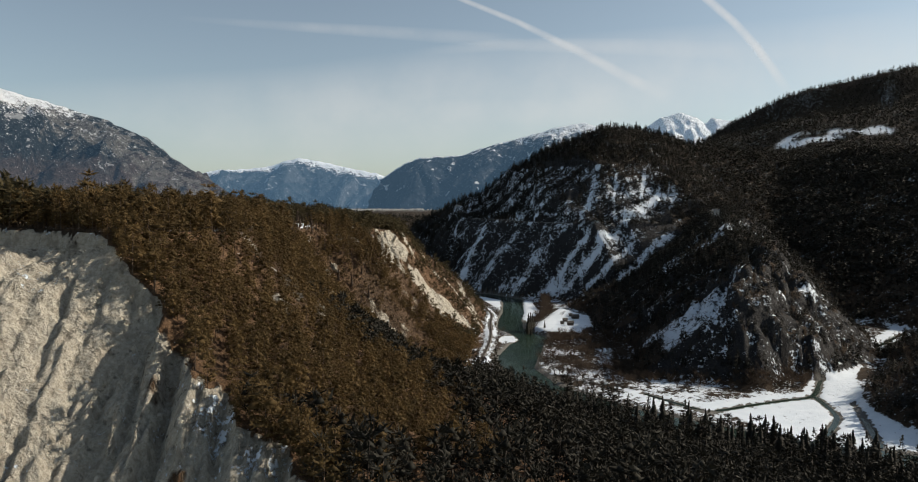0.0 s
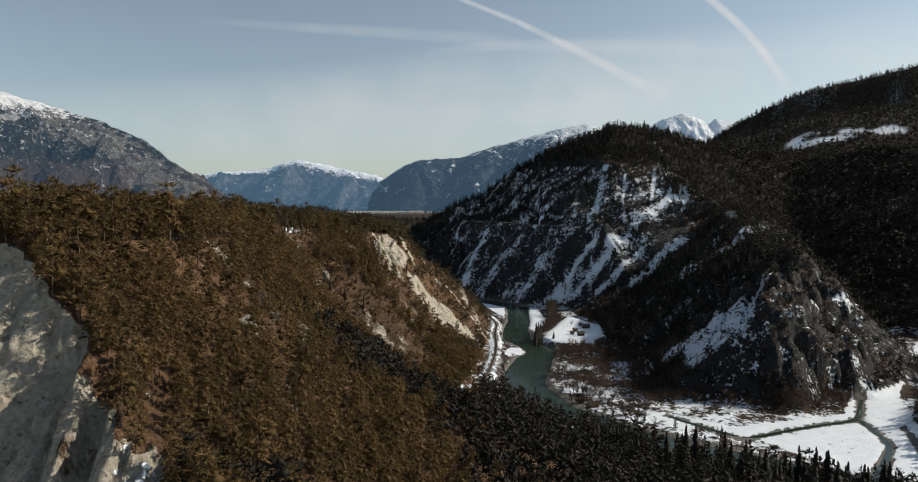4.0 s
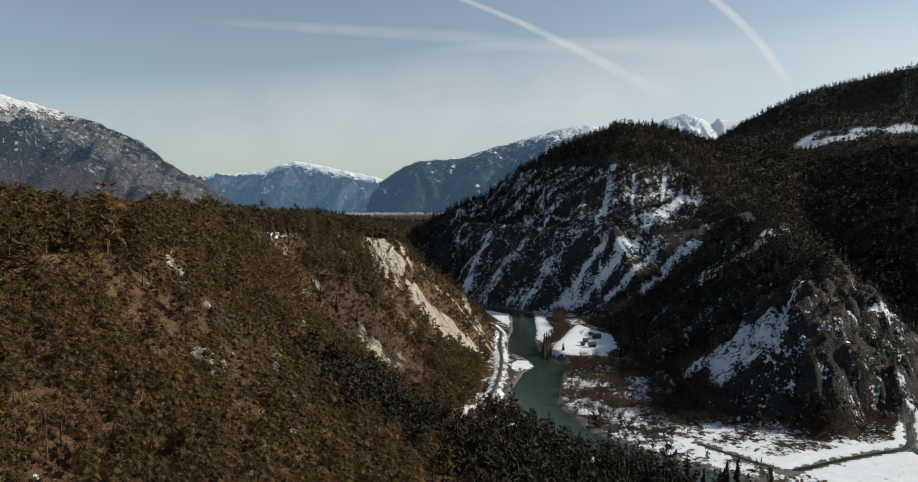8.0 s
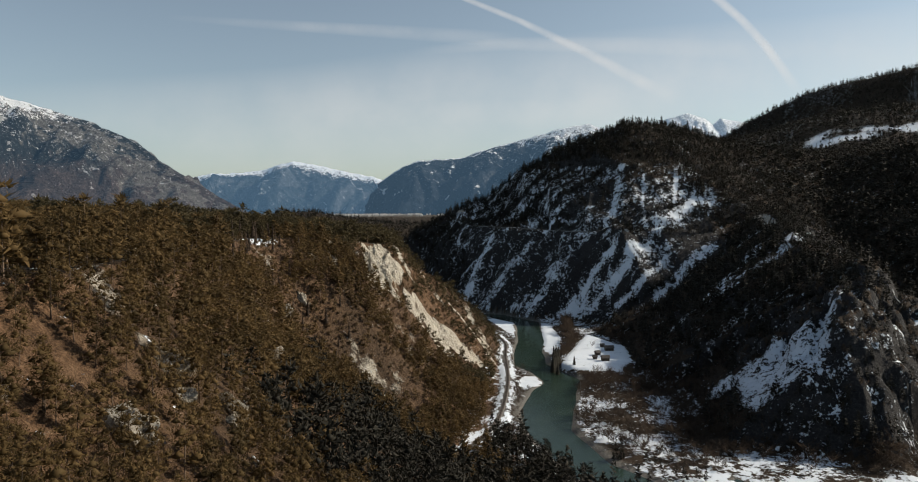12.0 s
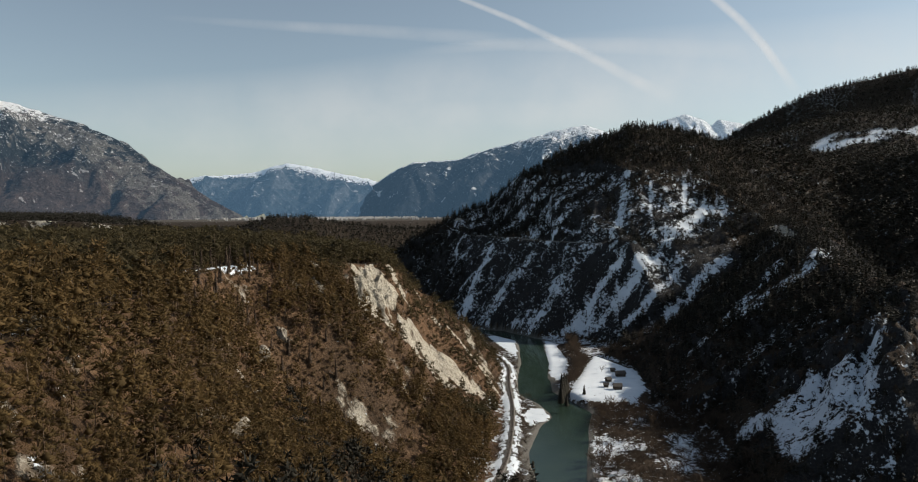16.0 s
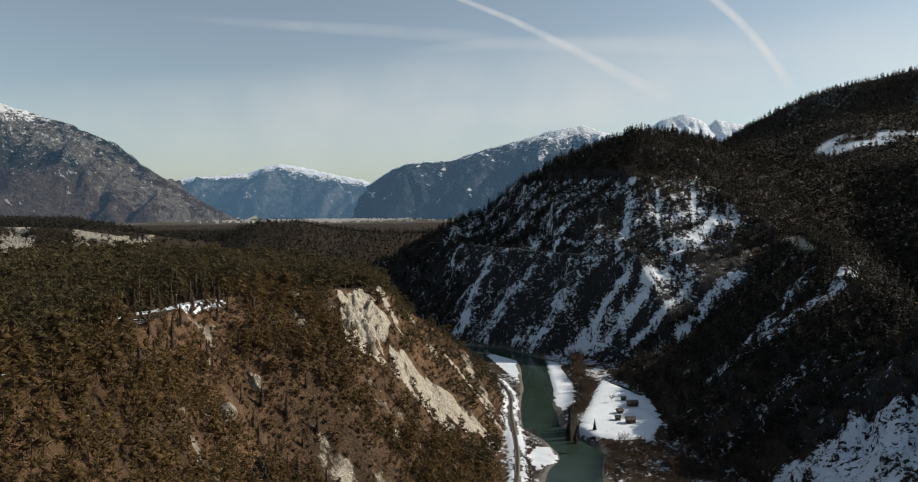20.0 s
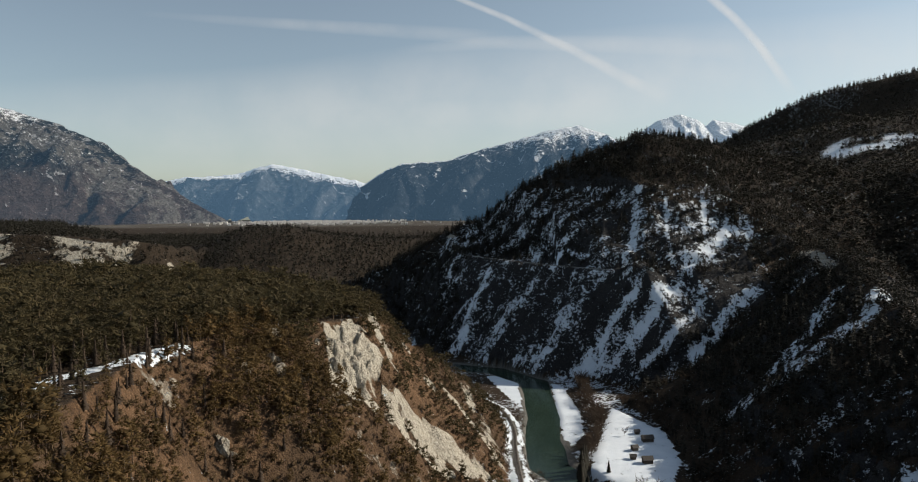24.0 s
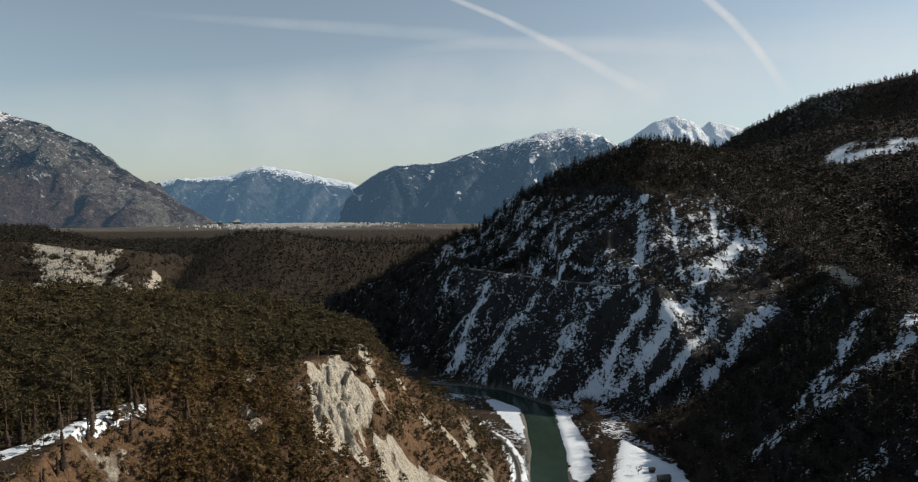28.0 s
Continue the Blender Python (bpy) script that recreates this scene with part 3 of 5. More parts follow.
    return snow, rock, crag, grass, gravel


def build_ground():
    gx = steps([(-4800, 200), (-1600, 50), (-700, 16), (-330, 6), (-190, 1.6), (-150, 0.7), (-62, 1.5), (-30, 2.6), (350, 5), (560, 10), (900, 18), (1700, 45), (2400, 200), (4800, 200)])
    gy = steps([(-900, 80), (-60, 12), (90, 1.6), (160, 0.7), (262, 3.2), (690, 1.7), (830, 3.2), (1250, 6), (1500, 12), (2100, 28), (3000, 90), (4700, 90)])
    x, y = np.meshgrid(gx, gy)
    x, y = x.ravel(), y.ravel()
    z = ground_z(x, y)
    w, h = len(gx), len(gy)
    zz = z.reshape(h, w)
    sy, sx = np.gradient(zz, gy, gx)
    slope = np.hypot(sx, sy).ravel()
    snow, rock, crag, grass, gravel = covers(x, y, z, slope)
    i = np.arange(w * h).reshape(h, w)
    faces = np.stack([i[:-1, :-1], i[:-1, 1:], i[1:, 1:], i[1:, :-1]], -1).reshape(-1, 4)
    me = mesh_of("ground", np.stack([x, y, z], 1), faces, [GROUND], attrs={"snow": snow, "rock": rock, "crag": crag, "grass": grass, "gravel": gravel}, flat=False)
    tagged(new("ground", me), "gorge slopes of forest soil, pale scree cliffs and snow", "ground", kind="structure")


build_ground()


def build_river():
    pts = []
    for (ax, ay, _), (bx, by, _) in zip(RIVER[:-1], RIVER[1:]):
        for i in range(12):
            pts.append((ax + (bx - ax) * i / 12, ay + (by - ay) * i / 12))
    pts = np.array(pts)
    d = np.gradient(pts, axis=0)
    nrm = np.stack([-d[:, 1], d[:, 0]], 1) / np.hypot(d[:, 0], d[:, 1])[:, None]
    cols = np.linspace(-27, 27, 9)
    v = (pts[:, None] + nrm[:, None] * cols[None, :, None]).reshape(-1, 2)
    v = np.concatenate([v, np.zeros((len(v), 1))], 1)
    i = np.arange(len(v)).reshape(len(pts), 9)
    faces = np.stack([i[:-1, :-1], i[:-1, 1:], i[1:, 1:], i[1:, :-1]], -1).reshape(-1, 4)[:, ::-1]
    tagged(new("river", mesh_of("river", v, faces, [WATER], flat=False)), "calm deep green mountain river between snowy banks", "river", kind="structure")


build_river()


# ---- trees ----
def pine_shape(rng, tufts, height=15.0, lumps=16):
    """Trunk and crown of a mountain pine: bare lower stem, uneven layered crown of needle tufts."""
    lean = rng.normal(0, 0.03, 2)
    rings, sides = 3, 3
    tv = []
    for r in range(rings):
        h = height * 0.97 * r / (rings - 1)
        rad = 0.20 * (1 - 0.85 * r / (rings - 1))
        for s in range(sides):
            a = 2 * math.pi * s / sides
            tv.append((lean[0] * h + rad * math.cos(a), lean[1] * h + rad * math.sin(a), h - 0.8))
    tf = []
    for r in range(rings - 1):
        for s in range(sides):
            a, b = r * sides + s, r * sides + (s + 1) % sides
            tf += [(a, b, b + sides), (a, b + sides, a + sides)]
    low = rng.uniform(0.08, 0.30)
    fat = rng.uniform(0.85, 1.25)
    clumps = []
    for k in range(lumps):
        u = (k + rng.uniform(0, 1)) / lumps
        f = low + (0.95 - low) * u
        wide = fat * height * (0.185 * math.sqrt(max(0.0, 1 - ((u - 0.30) / 0.72) ** 2)) + 0.02)
        reach = wide * rng.uniform(0.30, 0.85) * (1 - 0.35 * u)
        a = 2.4 * k + rng.uniform(-0.6, 0.6)
        clumps.append((reach * math.cos(a), reach * math.sin(a), f * height - 0.10 * reach, (0.40 * wide + 0.40) * rng.uniform(0.75, 1.2) * (14 / lumps) ** 0.35))
    cv, cf = [], []
    for c in clumps:
        mid = np.array([lean[0] * c[2] + c[0], lean[1] * c[2] + c[1], c[2]])
        n = len(cv)
        ring = rng.uniform(0, 1)
        for k in range(5):
            a = 1.2566 * (k + ring + rng.uniform(-0.25, 0.25))
            d = 0.66 * c[3] * rng.uniform(0.55, 1.2)
            cv.append(mid + np.array([d * math.cos(a), d * math.sin(a), -0.10 * c[3] * rng.uniform(0.0, 1.6)]))
        cv += [mid + np.array([0.15 * c[3], 0, 0.50 * c[3] * rng.uniform(0.75, 1.2)]), mid - np.array([0, 0, 0.30 * c[3]])]
        for k in range(5):
            cf += [(n + k, n + (k + 1) % 5, n + 5), (n + (k + 1) % 5, n + k, n + 6)]
    for i in range(tufts):
        c = clumps[i % len(clumps)]
        way = rng.normal(0, 1, 3)
        way[2] = way[2] * 0.8 + 0.25
        way /= np.linalg.norm(way)
        p = np.array([lean[0] * c[2] + c[0], lean[1] * c[2] + c[1], c[2]]) + way * c[3] * np.array([1.05, 1.05, 0.85]) * rng.uniform(0.55, 1.10)
        spray = way + rng.normal(0, 0.35, 3) + np.array([0, 0, 0.35])
        spray /= np.linalg.norm(spray)
        u = np.cross(spray, rng.normal(0, 1, 3))
        u /= np.linalg.norm(u)
        size = rng.uniform(0.6, 1.2) * (190 / tufts) ** 0.5
        n = len(cv)
        cv += [p - u * 0.25 * size - spray * 0.4 * size, p + u * 0.25 * size - spray * 0.3 * size, p + spray * 1.05 * size]
        cf.append((n, n + 1, n + 2))
    return np.array(tv), np.array(tf), np.array(cv), np.array(cf)


def spruce_shape(rng, layers, blades, height=20.0, wide=0.165):
    """Trunk and crown of a spruce: drooping branch fans in rings that narrow to the tip."""
    tv = [(0.22 * math.cos(a), 0.22 * math.sin(a), -0.8) for a in (0, 2.1, 4.2)] + [(0, 0, height * 0.95)]
    tf = [(0, 1, 3), (1, 2, 3), (2, 0, 3)]
    cv, cf = [], []
    for k in range(layers):
        f = (k + 0.3) / layers
        z0 = height * (0.10 + 0.88 * f)
        reach = height * wide * (1 - f) ** 0.85 + 0.25
        for b in range(max(4, round(blades * (1 - 0.5 * f)))):
            a = 2 * math.pi * (b + rng.uniform(-0.4, 0.4)) / blades + k * 1.3
            r = reach * rng.uniform(0.7, 1.2)
            dz = -0.42 * r * rng.uniform(0.6, 1.3)
            broad = 0.38 * r + 0.25
            ca, sa = math.cos(a), math.sin(a)
            n = len(cv)
            up = height / layers * 0.9
            cv += [(0.05 * ca, 0.05 * sa, z0 + up), (r * ca, r * sa, z0 + dz), (0.55 * r * ca - broad * sa, 0.55 * r * sa + broad * ca, z0 + 0.5 * dz - 0.3), (0.55 * r * ca + broad * sa, 0.55 * r * sa - broad * ca, z0 + 0.5 * dz - 0.3)]
            cf += [(n, n + 1, n + 2), (n, n + 3, n + 1)]
    n = len(cv)
    cv += [(0.3, 0, height * 0.9), (-0.15, 0.26, height * 0.9), (-0.15, -0.26, height * 0.9), (0, 0, height)]
    cf += [(n, n + 1, n + 3), (n + 1, n + 2, n + 3), (n + 2, n, n + 3)]
    return np.array(tv, float), np.array(tf), np.array(cv, float), np.array(cf)


def soft_spruce_shape(rng, tufts, height=20.0, wide=0.17):
    """A spruce seen from far: a slim trunk and a ragged cone of drooping needle sprays."""
    tv = [(0.22 * math.cos(a), 0.22 * math.sin(a), -0.8) for a in (0, 2.1, 4.2)] + [(0, 0, height * 0.9)]
    tf = [(0, 1, 3), (1, 2, 3), (2, 0, 3)]
    cv, cf = [], []
    for k in range(tufts):
        f = 0.06 + 0.92 * ((k + rng.uniform(0, 1)) / tufts) ** 1.15
        reach = height * wide * ((1 - f) ** 0.75 + 0.05)
        a = 2.4 * k + rng.uniform(-0.7, 0.7)
        r = reach * rng.uniform(0.35, 0.85)
        p = np.array([r * math.cos(a), r * math.sin(a), f * height])
        spray = np.array([math.cos(a), math.sin(a), rng.uniform(-0.5, 0.9)]) + rng.normal(0, 0.3, 3)
        spray /= np.linalg.norm(spray)
        u = np.cross(spray, rng.normal(0, 1, 3))
        u /= np.linalg.norm(u)
        size = (0.45 * reach + 0.045 * height) * (30 / tufts) ** 0.4 * rng.uniform(0.7, 1.25)
        n = len(cv)
        cv += [p - u * 0.62 * size - spray * 0.5 * size, p + u * 0.62 * size - spray * 0.5 * size, p + spray * 0.85 * size]
        cf.append((n, n + 1, n + 2))
    n = len(cv)
    cv += [(0.5, 0, height * 0.86), (-0.25, 0.4, height * 0.86), (-0.25, -0.4, height * 0.86), (0, 0, height)]
    cf += [(n, n + 1, n + 3), (n + 1, n + 2, n + 3), (n + 2, n, n + 3)]
    return np.array(tv, float), np.array(tf), np.array(cv, float), np.array(cf)


def bare_shape(rng, twigs, height=9.0):
    """A leafless broad-leaved tree: forking limbs of thin blades."""
    cv, cf = [], []

    def limb(p, q, wide):
        n = len(cv)
        side = np.cross(q - p, rng.normal(0, 1, 3))
        side = side / (np.linalg.norm(side) + 1e-6) * wide
        cv.extend([p - side, p + side, q])
        cf.append((n, n + 1, n + 2))

    tv = [(0.14 * math.cos(a), 0.14 * math.sin(a), -0.6) for a in (0, 2.1, 4.2)] + [(0, 0, height * 0.6)]
    tf = [(0, 1, 3), (1, 2, 3), (2, 0, 3)]
    for _ in range(twigs):
        h0 = height * rng.uniform(0.15, 0.6)
        a, up = rng.uniform(0, 2 * math.pi), rng.uniform(0.5, 1.3)
        length = height * rng.uniform(0.2, 0.45)
        way = np.array([math.cos(a), math.sin(a), up])
        way /= np.linalg.norm(way)
        p = np.array([0, 0, h0])
        q = p + way * length
        limb(p, q, 0.15)
        for _ in range(4):
            f = rng.uniform(0.3, 1.0)
            s = p + way * length * f
            limb(s, s + (way + rng.normal(0, 0.5, 3)) * length * 0.55, 0.12)
    return np.array(tv, float), np.array(tf), np.array(cv), np.array(cf)


def scatter(x0, x1, y0, y1, gap, rng):
    gx, gy = np.meshgrid(np.arange(x0, x1, gap), np.arange(y0, y1, gap))
    x = gx.ravel() + rng.uniform(-0.48, 0.48, gx.size) * gap
    y = gy.ravel() + rng.uniform(-0.48, 0.48, gx.size) * gap
    return x, y


def woods(name, shapes, x, y, height, rng, crown_mat, bark_mat, label, spread=1.0):
    """Many trees as one mesh: each a turned, scaled copy of one of the shapes."""
    if len(x) == 0:
        return
    z = ground_z(x, y)
    pick = rng.integers(len(shapes), size=len(x))
    vs, fs, idx, tones, base = [], [], [], [], 0
    for k, (tv, tf, cv, cf, full) in enumerate(shapes):
        sel = np.where(pick == k)[0]
        if len(sel) == 0:
            continue
        v = np.concatenate([tv, cv])
        f = np.concatenate([tf, cf + len(tv)])
        s = height[sel] / full
        a = rng.uniform(0, 2 * np.pi, len(sel))
        wide = spread * s * rng.uniform(0.85, 1.2, len(sel))
        px = (v[None, :, 0] * np.cos(a)[:, None] - v[None, :, 1] * np.sin(a)[:, None]) * wide[:, None] + x[sel][:, None]
        py = (v[None, :, 0] * np.sin(a)[:, None] + v[None, :, 1] * np.cos(a)[:, None]) * wide[:, None] + y[sel][:, None]
        pz = v[None, :, 2] * s[:, None] + z[sel][:, None]
        vs.append(np.stack([px, py, pz], -1).reshape(-1, 3))
        fs.append((f[None] + (np.arange(len(sel)) * len(v))[:, None, None] + base).reshape(-1, 3))
        idx.append(np.tile(np.r_[np.ones(len(tf)), np.zeros(len(cf))], len(sel)))
        tones.append(np.repeat(rng.uniform(0, 1, len(sel)), len(v)))
        base += len(v) * len(sel)
    me = mesh_of(name, np.concatenate(vs), np.concatenate(fs), [crown_mat, bark_mat], np.concatenate(idx), {"tone": np.concatenate(tones)}, flat=False)
    tagged(new(name, me), label, "forest", kind="stuff")


rng = np.random.default_rng(7)
PINES = [(*pine_shape(rng, 230, 15.0, 9), 15.0) for _ in range(10)]
MID_PINES = [(*pine_shape(rng, 76, 15.0, 5), 15.0) for _ in range(8)]
NEAR_SHAPES = [(*pine_shape(rng, 760, 15.0, 13), 15.0) for _ in range(9)]
SPRUCE_SHAPES = [(*spruce_shape(rng, 17, 11, wide=0.19), 20.0) for _ in range(6)]
SPRUCES = [(*soft_spruce_shape(rng, 46, wide=rng.uniform(0.15, 0.21)), 20.0) for _ in range(10)]
FAR_SPRUCES = [(*soft_spruce_shape(rng, 13, wide=rng.uniform(0.18, 0.26)), 20.0) for _ in range(10)]
BARES = [(*bare_shape(rng, 15), 9.0) for _ in range(5)]
FAR_BARES = [(*bare_shape(rng, 7), 9.0) for _ in range(5)]
LARCHES = [(*spruce_shape(rng, 9, 5, 14.0, 0.13), 14.0) for _ in range(4)]
SCRUBS = [(*pine_shape(rng, 30, 7.0, 3), 9.0) for _ in range(5)]


def site(x, y):
    z = ground_z(x, y)
    e = 4.0
    slope = np.hypot(ground_z(x + e, y) - ground_z(x - e, y), ground_z(x, y + e) - ground_z(x, y - e)) / (2 * e)
    return z, slope, covers(x, y, z, slope)


NEAR_PINES = (-104, 42, 226, 440)


def plant_left_slope():
    r = np.random.default_rng(11)
    x, y = scatter(-380, 330, 150, 1040, 6.0, r)
    z, slope, (snow, rock, crag, grass, gravel) = site(x, y)
    lz, t, flat = left_hill(x, y)
    inside, _ = scar_drop(x, y)
    rail, _, _ = along(x, y, RAIL)
    nose = hill(x, y, NOSE, 0.95, 8) > 2
    on = (flat | ((t > 0) & (t < 0.97)) | nose) & (z > 2.5) & (inside < 0.8) & (rock < 0.45) & (within(x, y, CLIFF) < -4) & (right_hill(x, y) < z - 2) & (rail > 7)
    bare = np.maximum(smooth(-8, 10, within(x, y, OPEN_SLOPE)), 0.75 * smooth(-8, 12, within(x, y, OPEN_TOP)))
    keep = np.where(flat, 0.9, np.maximum(0.86 + 0.7 * fbm(x, y, 42, 3, 61), 0.72 * smooth(600, 540, y)))
    keep = keep * (1 - 0.74 * bare)
    keep = np.where(nose & (x > -50), 0.5, keep)
    on &= (r.uniform(0, 1, len(x)) < keep) & (x > -0.72 * y - 40)
    clear = near_line(x, y, [(-175, 500), (-156, 520), (-150, 560), (-140, 600)], 8)
    on &= r.uniform(0, 1, len(x)) > clear
    h = np.clip(r.normal(13.2, 2.8, len(x)), 5, 20) * np.where(flat, 1.15, 1.0) * np.where(bare > 0.4, 0.6, 1.0) * np.where(nose & (x > -60), 0.7, 1)
    # trees low on the slope get darker needles in place of its shadow
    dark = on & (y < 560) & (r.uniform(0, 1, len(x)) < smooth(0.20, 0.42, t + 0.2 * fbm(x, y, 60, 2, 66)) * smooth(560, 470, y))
    pine = on & ~dark
    ex, ey = scatter(-215, -20, 110, 300, 4.2, r)
    edge = np.maximum.reduce([scar_drop(ex + u, ey + v)[0] for u, v in ((7, 0), (-7, 0), (0, -8))])
    fill = (scar_drop(ex, ey)[0] < 0.4) & (edge > 0.6) & (ex > -0.7 * ey - 20)
    woods("rim_pines", PINES, ex[fill], ey[fill], r.uniform(8, 15, fill.sum()), r, PINE, BARK, "mountain pines along the broken edge of a landslide scar")
    a, b, c, d = NEAR_PINES
    near = pine & (x > a) & (x < b) & (y > c) & (y < d)
    pick = np.where(near)[0][:300]
    single(pick, x, y, h, NEAR_SHAPES, "pine_tree", "mountain pine with a bare stem and olive-brown crown", "pines on the slope", r)
    pine[pick] = False
    back = pine & ((x < -230) | (y > 690) | (x < -150) & (y < 420) | flat & (y > 440))
    pine &= ~back
    woods("pine_forest", PINES, x[pine], y[pine], h[pine], r, PINE, BARK, "olive-brown mountain pines on a dry sunlit slope", 1.25)
    close = back & flat & (y > 440) & (y < 690) & (x > -230)
    back &= ~close
    woods("plateau_edge_forest", PINES, x[close], y[close], h[close], r, PLATEAU_PINE, BARK, "dark olive pines at the edge of the plateau", 1.3)
    woods("plateau_forest", MID_PINES, x[back], y[back], h[back], r, PLATEAU_PINE, BARK, "dense olive-green pines on the plateau and its rim", 1.3)
    ox, oy = scatter(-330, 330, -60, 150, 9.5, r)
    oz, _, oc = site(ox, oy)
    _, ot, _ = left_hill(ox, oy)
    own = (scar_drop(ox, oy)[0] < 0.5) & (oc[1] < 0.45) & (oz > 3) & (ot < 0.97)
    woods("slope_forest", MID_PINES, ox[own], oy[own], r.uniform(9, 15, own.sum()), r, PINE, BARK, "olive-brown mountain pines beside the landslide scar", 1.3)
    sx, sy = scatter(-150, 40, 480, 900, 3.1, r)
    sz, sl, sc = site(sx, sy)
    _, st, sf = left_hill(sx, sy)
    grow = ~sf & (st < 0.97) & (sc[1] < 0.45) & (along(sx, sy, RAIL)[0] > 6) & (sz > 4) & (r.uniform(0, 1, len(sx)) < 0.62 + 0.5 * fbm(sx, sy, 24, 2, 63))
    woods("slope_scrub", SCRUBS, sx[grow], sy[grow], r.uniform(1.4, 4.6, grow.sum()), r, SCRUB, DARKBARK, "leafless brown scrub on the dry grassy slope")
    bx, by = scatter(10, 290, 330, 580, 4.6, r)
    bd, bs, _ = along(bx, by, TOE)
    bw, _, bh = along(bx, by, RIVER)
    bk = ((bs > 0) & (bd < 36) | (bs < 0) & (bd < 7)) & (bw > bh + 2) & (along(bx, by, RAIL)[0] > 6) & (r.uniform(0, 1, len(bx)) < 0.62 + 0.5 * fbm(bx, by, 26, 2, 67))
    bk |= (near_line(bx, by, [(86, 560), (118, 522), (165, 470)], 9) > 0.4) & (bw > bh + 3) & (r.uniform(0, 1, len(bx)) < 0.22)
    bx, by = bx[bk], by[bk]
    tall = np.clip(r.normal(16.5, 4.5, len(bx)), 6, 26) * np.where(along(bx, by, TOE)[1] * (along(bx, by, TOE)[0] > 8) < 0, 0.55, 1.0)
    pick = np.where((bx > 60) & (bx < 230))[0][::2][:120]
    single(pick, bx, by, tall, SPRUCE_SHAPES, "spruce_tree", "dark narrow spruce at the edge of the snowy valley floor", "spruces at the foot of the slope", r)
    rest = np.ones(len(bx), bool)
    rest[pick] = False
    pines = rest & (r.uniform(0, 1, len(bx)) < 0.6)
    rest &= ~pines
    # pine crowns in spruce tones, darkened like the shadowed slope above
    woods("bank_pines", PINES, bx[pines], by[pines], 0.9 * tall[pines], r, SPRUCE, DARKBARK, "round-crowned pines on the near river bank in shade-darkened needles", 1.1)
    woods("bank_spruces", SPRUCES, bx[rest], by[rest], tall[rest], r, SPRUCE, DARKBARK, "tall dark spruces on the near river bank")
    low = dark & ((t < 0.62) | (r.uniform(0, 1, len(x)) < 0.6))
    # pine crowns again, shadow painted in by the spruce tones
    woods("shaded_pine_forest", MID_PINES, x[low], y[low], 1.1 * h[low], r, SPRUCE, DARKBARK, "dense pines low on the slope, their shade put into dark needles")
    dark &= ~low
    gx, gy = scatter(-190, -60, 480, 720, 6.5, r)
    _, gt, gf = left_hill(gx, gy)
    rim = np.maximum(near_line(gx, gy, [(-176, 520), (-160, 560), (-148, 596), (-138, 632)], 13), 0.25 * smooth(-8, 10, within(gx, gy, OPEN_SLOPE)))
    rim = np.maximum(rim, 0.4 * smooth(-8, 10, within(gx, gy, OPEN_TOP)))
    up = r.uniform(0, 1, len(gx)) < rim
    woods("bare_larches", LARCHES, gx[up], gy[up], r.uniform(6, 12, up.sum()), r, TWIG, DARKBARK, "leafless slender larches on the dry open slope")
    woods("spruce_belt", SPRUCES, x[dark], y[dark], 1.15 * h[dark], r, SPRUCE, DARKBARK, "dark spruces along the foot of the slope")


def tree_thing(name, shape, crown_mat, bark_mat, label, group):
    tv, tf, cv, cf, _ = shape
    root = tagged(new(name), label, "tree", group)
    for kind, v, f, m in (("trunk", tv, tf, bark_mat), ("crown", cv, cf, crown_mat)):
        new(kind, mesh_of(kind, v, f, [m], flat=False)).parent = root
    return root


def single(pick, x, y, h, shapes, name, label, group, r):
    """Trees as things of their own, each a copy of one of the shapes."""
    z = ground_z(x[pick], y[pick])
    crown_mat, bark_mat = (PINE_ONE, BARK) if name == "pine_tree" else (TWIG_ONE, DARKBARK) if name == "bare_tree" else (SPRUCE_ONE, DARKBARK)
    firsts = [None] * len(shapes)
    for n, i in enumerate(pick):
        k = n % len(shapes)
        s = h[i] / shapes[k][4]
        m = pose(x[i], y[i], z[n], 0, 0, r.uniform(0, 360)) @ Matrix.Scale(s, 4)
        if firsts[k] is None:
            firsts[k] = tree_thing(name, shapes[k], crown_mat, bark_mat, label, group)
            firsts[k].matrix_basis = m
        else:
            copy_thing(firsts[k], pose(0, 0, 0)).matrix_basis = m


